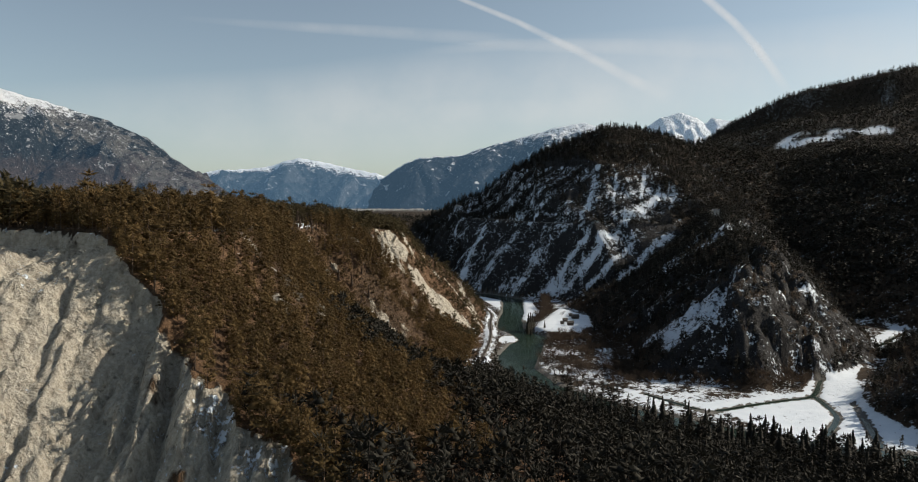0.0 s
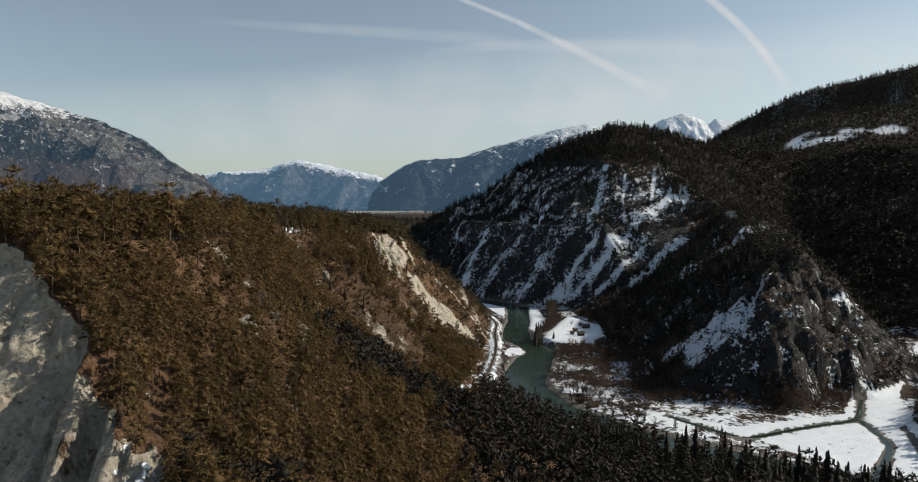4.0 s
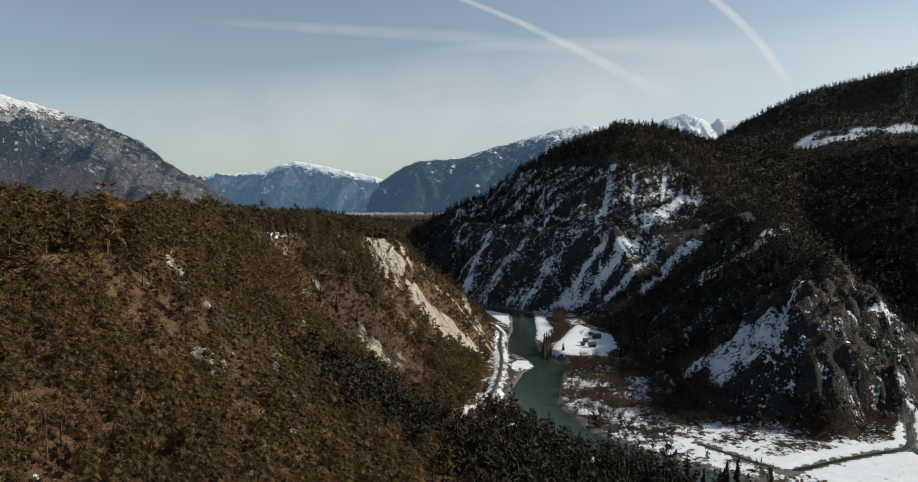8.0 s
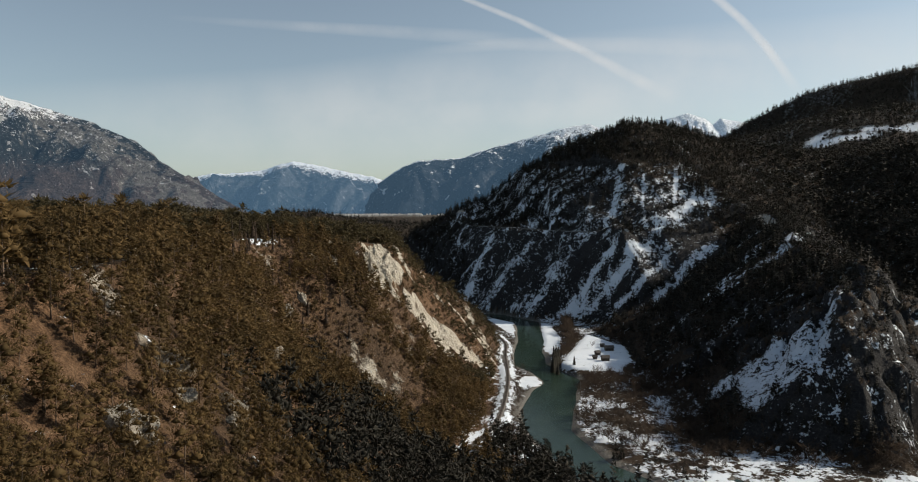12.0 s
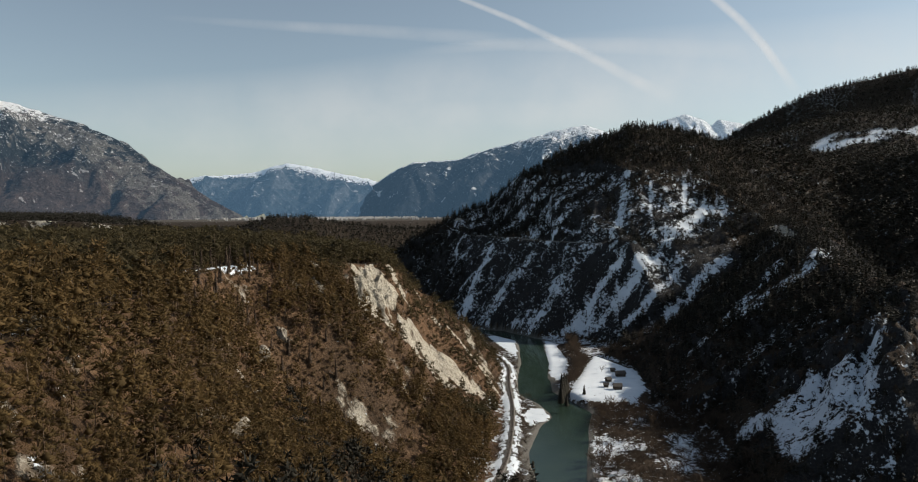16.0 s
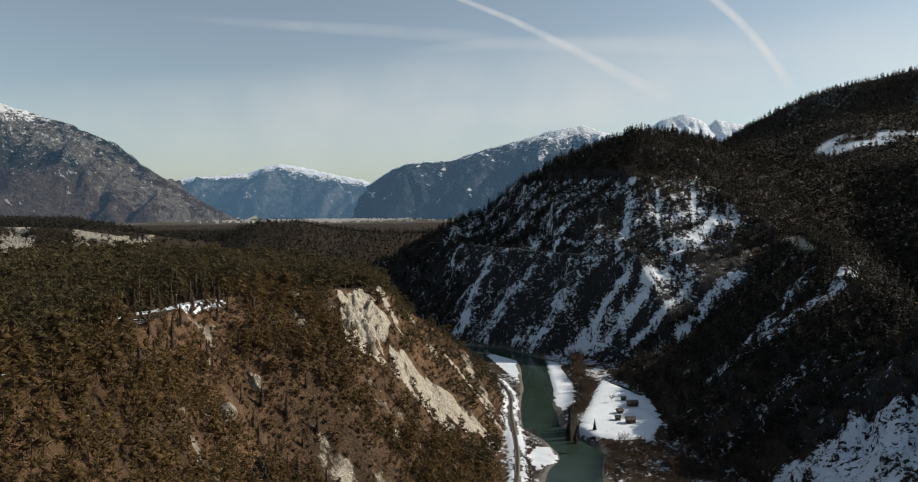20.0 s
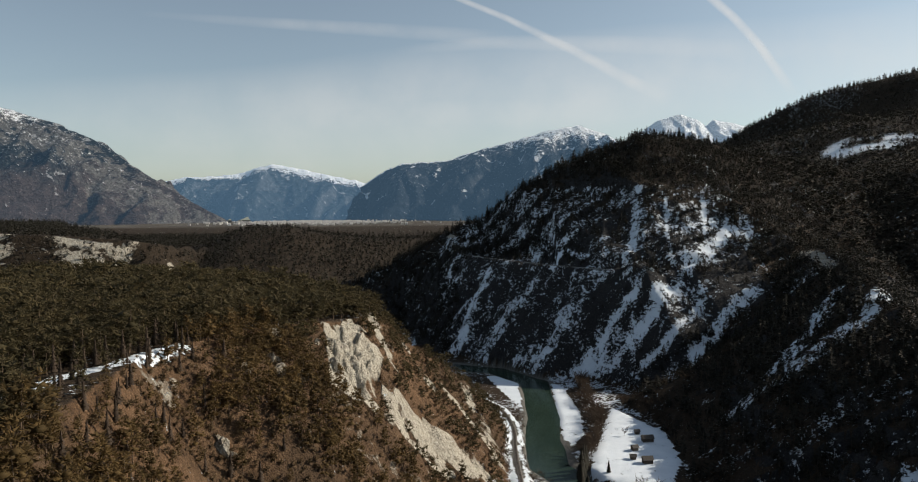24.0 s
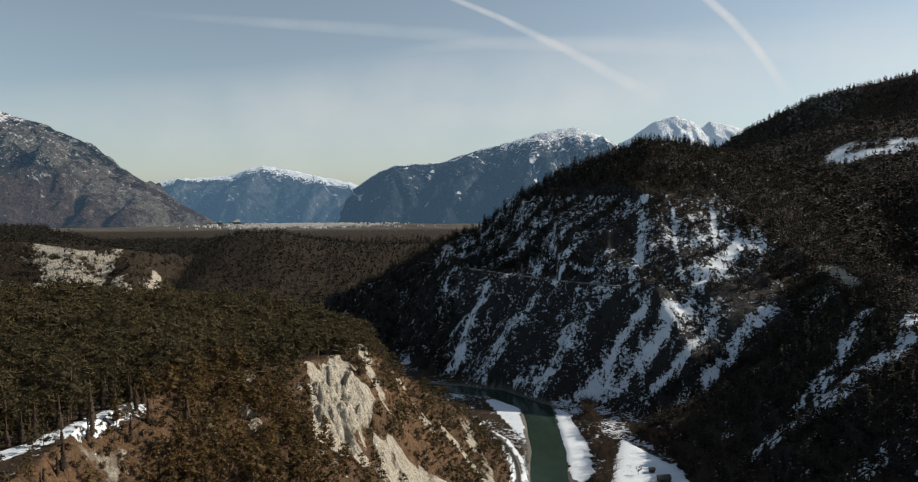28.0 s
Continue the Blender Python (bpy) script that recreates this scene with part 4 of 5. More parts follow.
def plant_right():
    r = np.random.default_rng(13)
    x, y = scatter(-260, 900, 420, 1480, 5.5, r)
    z, slope, (snow, rock, crag, grass, gravel) = site(x, y)
    rz = right_hill(x, y)
    on = (rz > 3) & (z > 4) & (z < rz + 25) & (left_hill(x, y)[0] < z - 3) & (rock < 0.6)
    face = smooth(1000, 1040, y) * smooth(350, 315, x) * (z < 112) * smooth(-20, 30, x)
    upper = smooth(120, 160, x) * smooth(345, 315, x) * (z > 108) * (z < 225) * smooth(1080, 1100, y)
    spur_front = smooth(720, 660, y) * smooth(190, 215, x) * smooth(98, 78, z) * smooth(12, 24, z) * (along(x, y, SPUR)[0] < 80)
    keep = 0.97 - 1.0 * smooth(0.42, 0.66, snow) - 0.55 * face - 0.22 * upper - 0.35 * spur_front
    keep = np.maximum(keep, np.where((face > 0.5) | (snow > 0.5), np.where(y < 930, 0.16, 0.36), 0))
    on &= r.uniform(0, 1, len(x)) < keep
    road, _, _ = along(x, y, ROAD)
    on &= road > 6
    h = np.clip(r.normal(9.5, 3.2, len(x)), 3.5, 18) * np.where((face > 0.5) | (snow > 0.5), r.uniform(0.3, 0.6, len(x)), 1) * np.where(upper > 0.5, 0.8, 1) * np.where(spur_front > 0.5, 0.7, 1)
    brown = on & (r.uniform(0, 1, len(x)) < 0.06 + 0.10 * smooth(90, 140, z) + smooth(60, 10, z) * 0.5 * (y < 1000))
    on &= ~brown
    near = on & (x < 480)
    far = on & ~near
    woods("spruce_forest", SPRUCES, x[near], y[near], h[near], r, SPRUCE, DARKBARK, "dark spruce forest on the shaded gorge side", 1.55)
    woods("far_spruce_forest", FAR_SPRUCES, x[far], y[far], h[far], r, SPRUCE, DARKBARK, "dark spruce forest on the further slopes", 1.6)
    woods("bare_slope_woodland", FAR_BARES, x[brown], y[brown], 0.8 * h[brown], r, TWIG, DARKBARK, "leafless brown trees on the lower shaded slope")


def plant_far():
    r = np.random.default_rng(17)
    x, y = scatter(-1700, 500, 1000, 2820, 11, r)
    u, v = scatter(450, 2000, 1480, 2960, 12, r)
    x, y = np.r_[x, u], np.r_[y, v]
    keep = (along(x, y, RIVER)[0] > 30) & (x > -0.60 * y - 60) & (x < 0.72 * y) & ~((y < 1480) & (x > -260) | (y < 1040) & (x > -420))
    x, y = x[keep], y[keep]
    z, slope, (snow, rock, crag, grass, gravel) = site(x, y)
    on = (snow < np.where(r.uniform(0, 1, len(x)) < 0.12, 9, 0.5)) & (rock < 0.55) & (r.uniform(0, 1, len(x)) < 0.94 - 0.7 * smooth(2650, 2820, y) * (x < 500))
    h = np.clip(r.normal(12, 3, len(x)), 6, 19) * np.where(x > 450, 1.25, 1)
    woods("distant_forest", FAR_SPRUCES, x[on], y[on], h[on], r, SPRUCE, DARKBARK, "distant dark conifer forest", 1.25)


def plant_valley():
    r = np.random.default_rng(19)
    x, y = scatter(10, 420, 380, 1110, 3.7, r)
    z, slope, cov = site(x, y)
    dr, sr, hw = along(x, y, RIVER)
    rail, _, _ = along(x, y, RAIL)
    on = (z > 0.3) & (z < 9) & (dr > hw + 3) & (rail > 4.5)
    open_snow = np.maximum.reduce([within(x, y, some) for some in (MEADOW, SPIT, BANK, FARBANK, DELTA)])
    wood = smooth(-4, 6, within(x, y, WOODS))
    strip = near_line(x, y, [(90, 815), (112, 870), (118, 930), (122, 990), (128, 1040)], 8)
    fringe = near_line(x, y, [(160, 960), (176, 850), (172, 790), (160, 740), (178, 680), (184, 600), (235, 540), (285, 560)], 13)
    bank = (sr > 0) * (y > 600) * (y < 950) * (dr < hw + 24)
    keep = np.maximum.reduce([np.clip(0.42 + 0.9 * fbm(x, y, 30, 3, 68), 0.1, 0.9) * wood, 0.85 * strip, 0.9 * fringe, 0.75 * bank])
    on &= (r.uniform(0, 1, len(x)) < keep) & (open_snow < 1)
    h = np.clip(r.normal(8.0, 2.3, len(x)), 3, 14) * np.where(bank > 0, 0.45, 1) * np.where(strip > 0.4, 1.45, 1)
    woods("bare_woodland", BARES, x[on], y[on], h[on], r, TWIG, DARKBARK, "leafless brown broad-leaved trees on the valley floor")
    # single trees by the river and in the meadow
    tx, ty = np.array([77.0, 79, 82, 85, 80, 96.5, 150]), np.array([776.0, 786, 793, 800, 768, 779, 766])
    th = np.array([18.0, 24, 21, 16, 12, 9, 13])
    single(np.arange(len(tx)), tx, ty, th, SPRUCE_SHAPES, "spruce_tree", "dark spruce on the river bank beside the meadow", "spruces at the foot of the slope", r)
    tx, ty = np.array([127.0, 122.0]), np.array([853.0, 812.0])
    single(np.array([0]), tx, ty, np.array([9.0, 5.0]), [BARES[0]], "bare_tree", "leafless spreading fruit tree in the snowy meadow", "", r)


plant_left_slope()
plant_right()
plant_far()
plant_valley()


# ---- far mountains ----
def mountain_material(name, wood, rock, snow_line, haze, crag=0.5, field=0.0, band=0.0, low=None, low_line=0.0, speck=0.3, cap=0.0):
    """Woods below, bare rock on the steep parts, snow above a ragged line; haze is a blue surface glow in place of the
    air before it.
    """
    m, nt, bsdf = material(name)
    geo = nt.nodes.new("ShaderNodeNewGeometry")
    sep, up = nt.nodes.new("ShaderNodeSeparateXYZ"), nt.nodes.new("ShaderNodeSeparateXYZ")
    nt.links.new(geo.outputs["Position"], sep.inputs[0])
    nt.links.new(geo.outputs["Normal"], up.inputs[0])
    n, f, g, t = noise_tex(nt, 0.006, 6, 0.65), noise_tex(nt, 0.035, 6, 0.7), noise_tex(nt, 0.014, 5, 0.7), noise_tex(nt, 0.11, 4, 0.7)
    grain = calc(nt, "ADD", calc(nt, "MULTIPLY", f, 0.5), calc(nt, "MULTIPLY", t, 0.5))
    col = ramp(nt, grain, [(0.40, tuple(0.30 * c for c in wood)), (0.50, tuple(0.8 * c for c in wood)), (0.64, tuple(1.5 * c for c in wood))])
    if low:
        brown = ramp(nt, grain, [(0.38, tuple(0.35 * c for c in low)), (0.52, low), (0.66, tuple(1.5 * c for c in low))])
        lower = calc(nt, "ADD", calc(nt, "MULTIPLY", calc(nt, "SUBTRACT", low_line, sep.outputs["Z"]), 0.004), calc(nt, "MULTIPLY", calc(nt, "SUBTRACT", g, 0.5), 2.2))
        col = mix(nt, ramp(nt, lower, [(0.0, 0.0), (0.5, 1.0)]), col, brown)
    stone = ramp(nt, grain, [(0.40, tuple(0.35 * c for c in rock)), (0.58, rock)])
    steep = calc(nt, "SUBTRACT", calc(nt, "ADD", crag, calc(nt, "MULTIPLY", g, 0.6)), up.outputs["Z"])
    high = calc(nt, "MULTIPLY", calc(nt, "SUBTRACT", sep.outputs["Z"], snow_line - 420.0), 0.002)
    rock_on = ramp(nt, calc(nt, "ADD", calc(nt, "MULTIPLY", steep, 2.0), high), [(0.35, 0.0), (0.6, 1.0)])
    under = calc(nt, "ADD", calc(nt, "MULTIPLY", attribute(nt, "under"), 0.001), calc(nt, "MULTIPLY", calc(nt, "SUBTRACT", g, 0.5), 0.9))
    belt = calc(nt, "MULTIPLY", ramp(nt, under, [(0.03, 0.0), (0.08, 1.0), (0.20, 1.0), (0.27, 0.0)]), band)
    col = mix(nt, calc(nt, "MAXIMUM", rock_on, belt), col, stone)
    h = calc(nt, "ADD", sep.outputs["Z"], calc(nt, "ADD", calc(nt, "MULTIPLY", calc(nt, "SUBTRACT", n, 0.5), 220.0), calc(nt, "MULTIPLY", calc(nt, "SUBTRACT", grain, 0.5), 620.0)))
    on = ramp(nt, calc(nt, "MULTIPLY", calc(nt, "SUBTRACT", h, snow_line), 0.012), [(0.0, 0.0), (0.6, 1.0)])
    fields = ramp(nt, calc(nt, "ADD", calc(nt, "ADD", calc(nt, "MULTIPLY", noise_tex(nt, 0.011, 5, 0.6), 0.75), calc(nt, "MULTIPLY", f, 0.25)), calc(nt, "MULTIPLY", high, 0.06)), [(0.630, 0.0), (0.650, 1.0)])
    flecks = ramp(nt, calc(nt, "ADD", grain, calc(nt, "MULTIPLY", high, 0.07)), [(0.605, 0.0), (0.645, 1.0)])
    col = mix(nt, calc(nt, "MAXIMUM", calc(nt, "MULTIPLY", fields, field), calc(nt, "MULTIPLY", flecks, speck)), col, (0.66, 0.66, 0.66))
    if cap:
        crest = calc(nt, "SUBTRACT", calc(nt, "ADD", cap, calc(nt, "MULTIPLY", calc(nt, "SUBTRACT", grain, 0.5), 6.0 * cap)), attribute(nt, "under"))
        on = calc(nt, "MAXIMUM", on, ramp(nt, calc(nt, "MULTIPLY", crest, 0.05), [(0.0, 0.0), (0.6, 1.0)]))
    nt.links.new(mix(nt, on, col, (0.80, 0.82, 0.84)), bsdf.inputs["Base Color"])
    bsdf.inputs["Roughness"].default_value = 0.95
    bsdf.inputs["Specular IOR Level"].default_value = 0.1
    # the surface itself emits the blue of the air
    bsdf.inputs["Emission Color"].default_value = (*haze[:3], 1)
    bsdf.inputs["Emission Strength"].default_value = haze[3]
    bump(nt, bsdf, calc(nt, "ADD", calc(nt, "ADD", f, g), calc(nt, "MULTIPLY", t, 0.5)), 1.0, 30.0)
    return m


def mountain(name, crest, foot, slope, mat, label, seed, cell=18.0, rough=1.0):
    """A range along a crest line: its near side falls to the foot, with gullies and spurs."""
    pts = np.array(crest, float)
    x0, x1 = pts[:, 0].min() - 200, pts[:, 0].max() + 200
    y1 = pts[:, 1].max() + 150
    y0 = pts[:, 1].min() - (pts[:, 2].max() - foot) / slope
    gx, gy = np.arange(x0, x1, cell), np.arange(y0, y1, cell)
    x, y = np.meshgrid(gx, gy)
    d, _, zc = along(x, y, crest)
    amp = smooth(0, 260, d)
    lean = x + 0.25 * d + 50 * fbm(x, y, 300, 3, seed + 2)
    spurs = 95 * (0.5 - saw(lean / 410)) * amp + 46 * (0.5 - saw(lean / 165 + fbm(x, y, 260, 2, seed + 3))) * smooth(20, 260, d) + 18 * (0.5 - saw(lean / 64 + fbm(x, y, 120, 2, seed + 4))) * smooth(20, 160, d)
    z = zc - slope * d + rough * (spurs + 45 * ridged(x + 0.2 * y, 0.40 * y, 380, 5, seed) * amp + 18 * fbm(x, y, 120, 4, seed + 9) * smooth(0, 60, d) + 8 * fbm(x, y, 50, 3, seed + 5))
    z = np.maximum(z, foot - 60)
    i = np.arange(x.size).reshape(x.shape)
    faces = np.stack([i[:-1, :-1], i[:-1, 1:], i[1:, 1:], i[1:, :-1]], -1).reshape(-1, 4)
    me = mesh_of(name, np.stack([x.ravel(), y.ravel(), z.ravel()], 1), faces, [mat], attrs={"under": d.ravel()}, flat=False)
    return tagged(new(name, me), label, "mountain", kind="structure")


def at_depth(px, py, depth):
    """A place on a far crest, fitted to its pixel in the camera's view from over the slope, at a chosen depth."""
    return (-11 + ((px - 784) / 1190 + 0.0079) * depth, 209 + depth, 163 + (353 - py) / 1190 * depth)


# blue air light the mountains emit; far base colours lean blue for haze too
HAZE_GLOW = (0.16, 0.30, 0.46)
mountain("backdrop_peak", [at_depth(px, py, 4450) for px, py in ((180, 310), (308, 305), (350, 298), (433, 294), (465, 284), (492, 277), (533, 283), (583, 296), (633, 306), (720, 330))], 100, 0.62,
         mountain_material("far_peak", (0.020, 0.028, 0.034), (0.075, 0.082, 0.09), 405, (*HAZE_GLOW, 0.36), 0.2, 0.35, speck=0.15, cap=55.0), "hazy blue mountain with a snowy crest", 81, 12.0, 1.2)
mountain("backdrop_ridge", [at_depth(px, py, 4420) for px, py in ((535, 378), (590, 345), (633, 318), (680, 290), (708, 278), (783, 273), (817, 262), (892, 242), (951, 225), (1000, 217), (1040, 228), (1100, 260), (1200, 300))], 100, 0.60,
         mountain_material("far_ridge", (0.014, 0.020, 0.028), (0.06, 0.066, 0.075), 545, (*HAZE_GLOW, 0.22), 0.2, 1.0, speck=0.5, cap=14.0), "hazy blue forested ridge with snow along its top", 83, 12.0, 1.2)
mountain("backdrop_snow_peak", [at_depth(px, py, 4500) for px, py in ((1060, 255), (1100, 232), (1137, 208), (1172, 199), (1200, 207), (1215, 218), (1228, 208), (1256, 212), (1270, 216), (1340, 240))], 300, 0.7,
         mountain_material("snow_peak", (0.10, 0.11, 0.12), (0.2, 0.2, 0.2), 380, (*HAZE_GLOW, 0.25)), "distant snow-covered pyramid peak", 85, 9.0, 0.9)
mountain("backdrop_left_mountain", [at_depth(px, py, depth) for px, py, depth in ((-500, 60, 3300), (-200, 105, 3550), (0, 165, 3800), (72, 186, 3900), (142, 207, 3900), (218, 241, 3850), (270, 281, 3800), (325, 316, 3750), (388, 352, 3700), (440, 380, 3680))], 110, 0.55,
         mountain_material("left_mountain", (0.020, 0.024, 0.025), (0.20, 0.18, 0.155), 655, (*HAZE_GLOW, 0.125), -0.04, 0.40, 0.75, (0.062, 0.044, 0.036), 430.0, 0.75), "brown wooded mountain with grey cliffs and a snowy shoulder", 87, 11.0, 0.95)


# ---- rock outcrops ----
def rock_outcrop(x, y, size, seed):
    """A craggy block half sunk into the slope, with ledges and cracks."""
    r = np.random.default_rng(seed)
    bm = bmesh.new()
    bmesh.ops.create_icosphere(bm, subdivisions=4, radius=1.0)
    v = np.array([w.co for w in bm.verts])
    planes = r.normal(0, 1, (16, 3))
    planes /= np.linalg.norm(planes, axis=1)[:, None]
    cut = r.uniform(0.5, 0.95, 16)
    d = v @ planes.T
    reach = np.min(np.where(d > 0.05, cut / np.maximum(d, 0.05), 9.0), axis=1)
    bump_up = 0.11 * ridged(3.1 * v[:, 0] + 2 * v[:, 2], 3.1 * v[:, 1] - v[:, 2], 1.3, 3, seed) + 0.07 * fbm(6 * v[:, 0] + v[:, 2], 6 * v[:, 2] + 3 * v[:, 1], 1.0, 2, seed + 3)
    v = v * (np.minimum(reach, 1.4) + bump_up)[:, None] * (size * r.uniform(0.8, 1.3), size * r.uniform(0.8, 1.3), size * r.uniform(0.75, 1.15))
    for w, p in zip(bm.verts, v):
        w.co = p
    me = bpy.data.meshes.new("rock_outcrop")
    bm.to_mesh(me)
    bm.free()
    me.materials.append(OUTCROP)
    ob = tagged(new("rock_outcrop", me), "weathered grey limestone outcrop among pines on the slope", "rock", "rocks on the slope")
    z = float(ground_z(np.array([x]), np.array([y]))[0])
    ob.matrix_basis = pose(x, y, z + 0.05 * size, r.uniform(-12, 12), r.uniform(-12, 12), r.uniform(0, 360))


def outcrop_material():
    m, nt, bsdf = material("outcrop_rock")
    fine, mid = noise_tex(nt, 1.1, 6, 0.7), noise_tex(nt, 0.25, 5)
    col = ramp(nt, fine, [(0.3, (0.10, 0.088, 0.07)), (0.5, (0.27, 0.245, 0.20)), (0.72, (0.44, 0.405, 0.34))])
    col = mix(nt, ramp(nt, mid, [(0.42, 0.0), (0.62, 0.8)]), col, (0.085, 0.062, 0.036))
    nt.links.new(col, bsdf.inputs["Base Color"])
    bsdf.inputs["Roughness"].default_value = 0.92
    bump(nt, bsdf, fine, 0.9, 0.6)
    return m


OUTCROP = outcrop_material()
for n, (cx, cy, big) in enumerate(((-106, 686, 5.0), (-112, 643, 5.0), (-85, 437, 4.5), (-92, 424, 3.5), (-82, 334, 5.5), (-116, 382, 4.0), (-108, 548, 4.0), (-78, 302, 5.0), (-70, 345, 4.5), (-98, 656, 5.0), (-108, 598, 4.5), (-60, 470, 3.5), (-96, 500, 4.0), (-88, 668, 4.5), (-40, 372, 3.5))):
    chance = random.Random(50 + n)
    for k in range(3):
        rock_outcrop(cx + (0 if k == 0 else chance.uniform(-6, 6)), cy + (0 if k == 0 else chance.uniform(-8, 8)), big * (1 if k == 0 else chance.uniform(0.35, 0.7)), 300 + 10 * n + k)


# ---- railway, road, streams ----
def resample(line, step):
    """Even places along a polyline rounded at its corners."""
    p = np.array(line, float)
    for _ in range(3):
        q = np.empty((2 * len(p) - 2, p.shape[1]))
        q[0::2], q[1::2] = 0.75 * p[:-1] + 0.25 * p[1:], 0.25 * p[:-1] + 0.75 * p[1:]
        p = np.concatenate([p[:1], q, p[-1:]])
    run = np.r_[0, np.cumsum(np.hypot(*np.diff(p[:, :2], axis=0).T))]
    at = np.arange(0, run[-1], step)
    p = np.stack([np.interp(at, run, c) for c in p.T], 1)
    d = np.gradient(p[:, :2], axis=0)
    d /= np.hypot(d[:, 0], d[:, 1])[:, None]
    return p, np.stack([-d[:, 1], d[:, 0]], 1)


def sweep(p, side, z, section):
    """A solid strip: the section (offset across, height) carried along the places."""
    sec = np.array(section, float)
    k = len(sec)
    v = np.concatenate([np.repeat(p[:, None, :2], k, 1) + side[:, None] * sec[None, :, :1], (np.broadcast_to(z, len(p))[:, None] + sec[None, :, 1])[..., None]], -1).reshape(-1, 3)
    i = np.arange(len(v)).reshape(len(p), k)
    j = np.roll(i, -1, axis=1)
    return v, np.stack([i[:-1], j[:-1], j[1:], i[1:]], -1).reshape(-1, 4)


def plain(name, a, b, scale=1.0, rough=0.85, metal=0.0):
    m, nt, bsdf = material(name)
    nt.links.new(ramp(nt, noise_tex(nt, scale, 5, 0.65), [(0.3, a), (0.7, b)]), bsdf.inputs["Base Color"])
    bsdf.inputs["Roughness"].default_value, bsdf.inputs["Metallic"].default_value = rough, metal
    bump(nt, bsdf, noise_tex(nt, 3 * scale, 4), 0.4, 0.05)
    return m


BALLAST = plain("ballast", (0.09, 0.08, 0.07), (0.20, 0.18, 0.16), 2.0)
STEEL = plain("rail_steel", (0.16, 0.11, 0.08), (0.30, 0.24, 0.20), 3.0, 0.45, 0.8)
WOOD = plain("sleeper_wood", (0.05, 0.04, 0.03), (0.11, 0.09, 0.07), 2.0)
PLANK = plain("weathered_planks", (0.028, 0.020, 0.014), (0.085, 0.058, 0.038), 1.4)
SHINGLE = plain("roof_shingles", (0.032, 0.028, 0.025), (0.085, 0.075, 0.065), 1.6)
STONE = plain("wall_stone", (0.16, 0.155, 0.145), (0.34, 0.33, 0.31), 0.8)
ROADTOP = plain("snowy_road", (0.30, 0.30, 0.31), (0.66, 0.67, 0.69), 0.25)


def build_railway():
    p, side = resample(RAIL, 2.0)
    z = np.full(len(p), 4.0)
    root = tagged(new("railway_track"), "single railway line on a stone ballast bed along the river", "railway track")
    new("ballast", mesh_of("ballast", *sweep(p, side, z, [(-2.1, -0.4), (-1.4, 0.35), (1.4, 0.35), (2.1, -0.4)]), [BALLAST])).parent = root
    for off in (-0.5, 0.5):
        new("rail", mesh_of("rail", *sweep(p, side, z, [(off - 0.05, 0.42), (off - 0.05, 0.62), (off + 0.05, 0.62), (off + 0.05, 0.42)]), [STEEL])).parent = root
    vs, fs = [], []
    q, qs = resample(RAIL, 0.8)
    one = None
    box = np.array([(-1, -1, -1), (1, -1, -1), (1, 1, -1), (-1, 1, -1), (-1, -1, 1), (1, -1, 1), (1, 1, 1), (-1, 1, 1)], float)
    quads = np.array([(0, 3, 2, 1), (4, 5, 6, 7), (0, 1, 5, 4), (1, 2, 6, 5), (2, 3, 7, 6), (3, 0, 4, 7)])
    for c, w in zip(q, qs):
        t = np.array([w[1], -w[0]])
        b = box * (0.95, 0.13, 0.08)
        if 640 < c[1] < 870:
            one = one or mesh_of("sleeper", b, quads, [WOOD])
            tie = new("sleeper", one)
            tie.matrix_basis = pose(c[0], c[1], 4.37, 0, 0, math.degrees(math.atan2(w[1], w[0])))
            tie.parent = root
            continue
        xy = c[:2] + b[:, :1] * w + b[:, 1:2] * t
        vs.append(np.concatenate([xy, 4.37 + b[:, 2:]], 1))
        fs.append(quads + 8 * (len(vs) - 1))
    beds = new("sleeper_row", mesh_of("sleeper_row", np.concatenate(vs), np.concatenate(fs), [WOOD]))
    tagged(beds, "close-set wooden sleepers", kind="stuff").parent = root


def build_road():
    p, side = resample([r for r in ROAD if r[0] < 330] + [(325, 1086, 112)], 4.0)
    root = tagged(new("mountain_road"), "snow-covered mountain road on a walled ledge across the cliff", "road")
    new("roadway", mesh_of("roadway", *sweep(p, side, p[:, 2], [(-2.8, -0.6), (-2.8, 0.25), (2.8, 0.25), (2.8, -0.6)]), [ROADTOP])).parent = root
    new("parapet", mesh_of("parapet", *sweep(p, side, p[:, 2], [(-3.5, -4.5), (-3.3, 1.0), (-2.8, 1.0), (-2.8, -4.5)]), [STONE])).parent = root


def build_streams():
    for line in STREAMS:
        p, side = resample(line, 3.0)
        wide = 1.7 + 0.7 * fbm(p[:, 0], p[:, 1], 25, 2, 77)
        v = np.concatenate([p[:, :2] - side * wide[:, None], p[:, :2] + side * wide[:, None]])
        v = np.concatenate([v, np.full((len(v), 1), 0.62)], 1)
        n = len(p)
        i = np.arange(n - 1)
        faces = np.stack([i, i + n, i + n + 1, i + 1], 1)[:, ::-1]
        tagged(new("water_stream", mesh_of("water_stream", v, faces, [WATER], flat=False)), "narrow dark stream winding over the snowy fan", "stream", kind="structure")


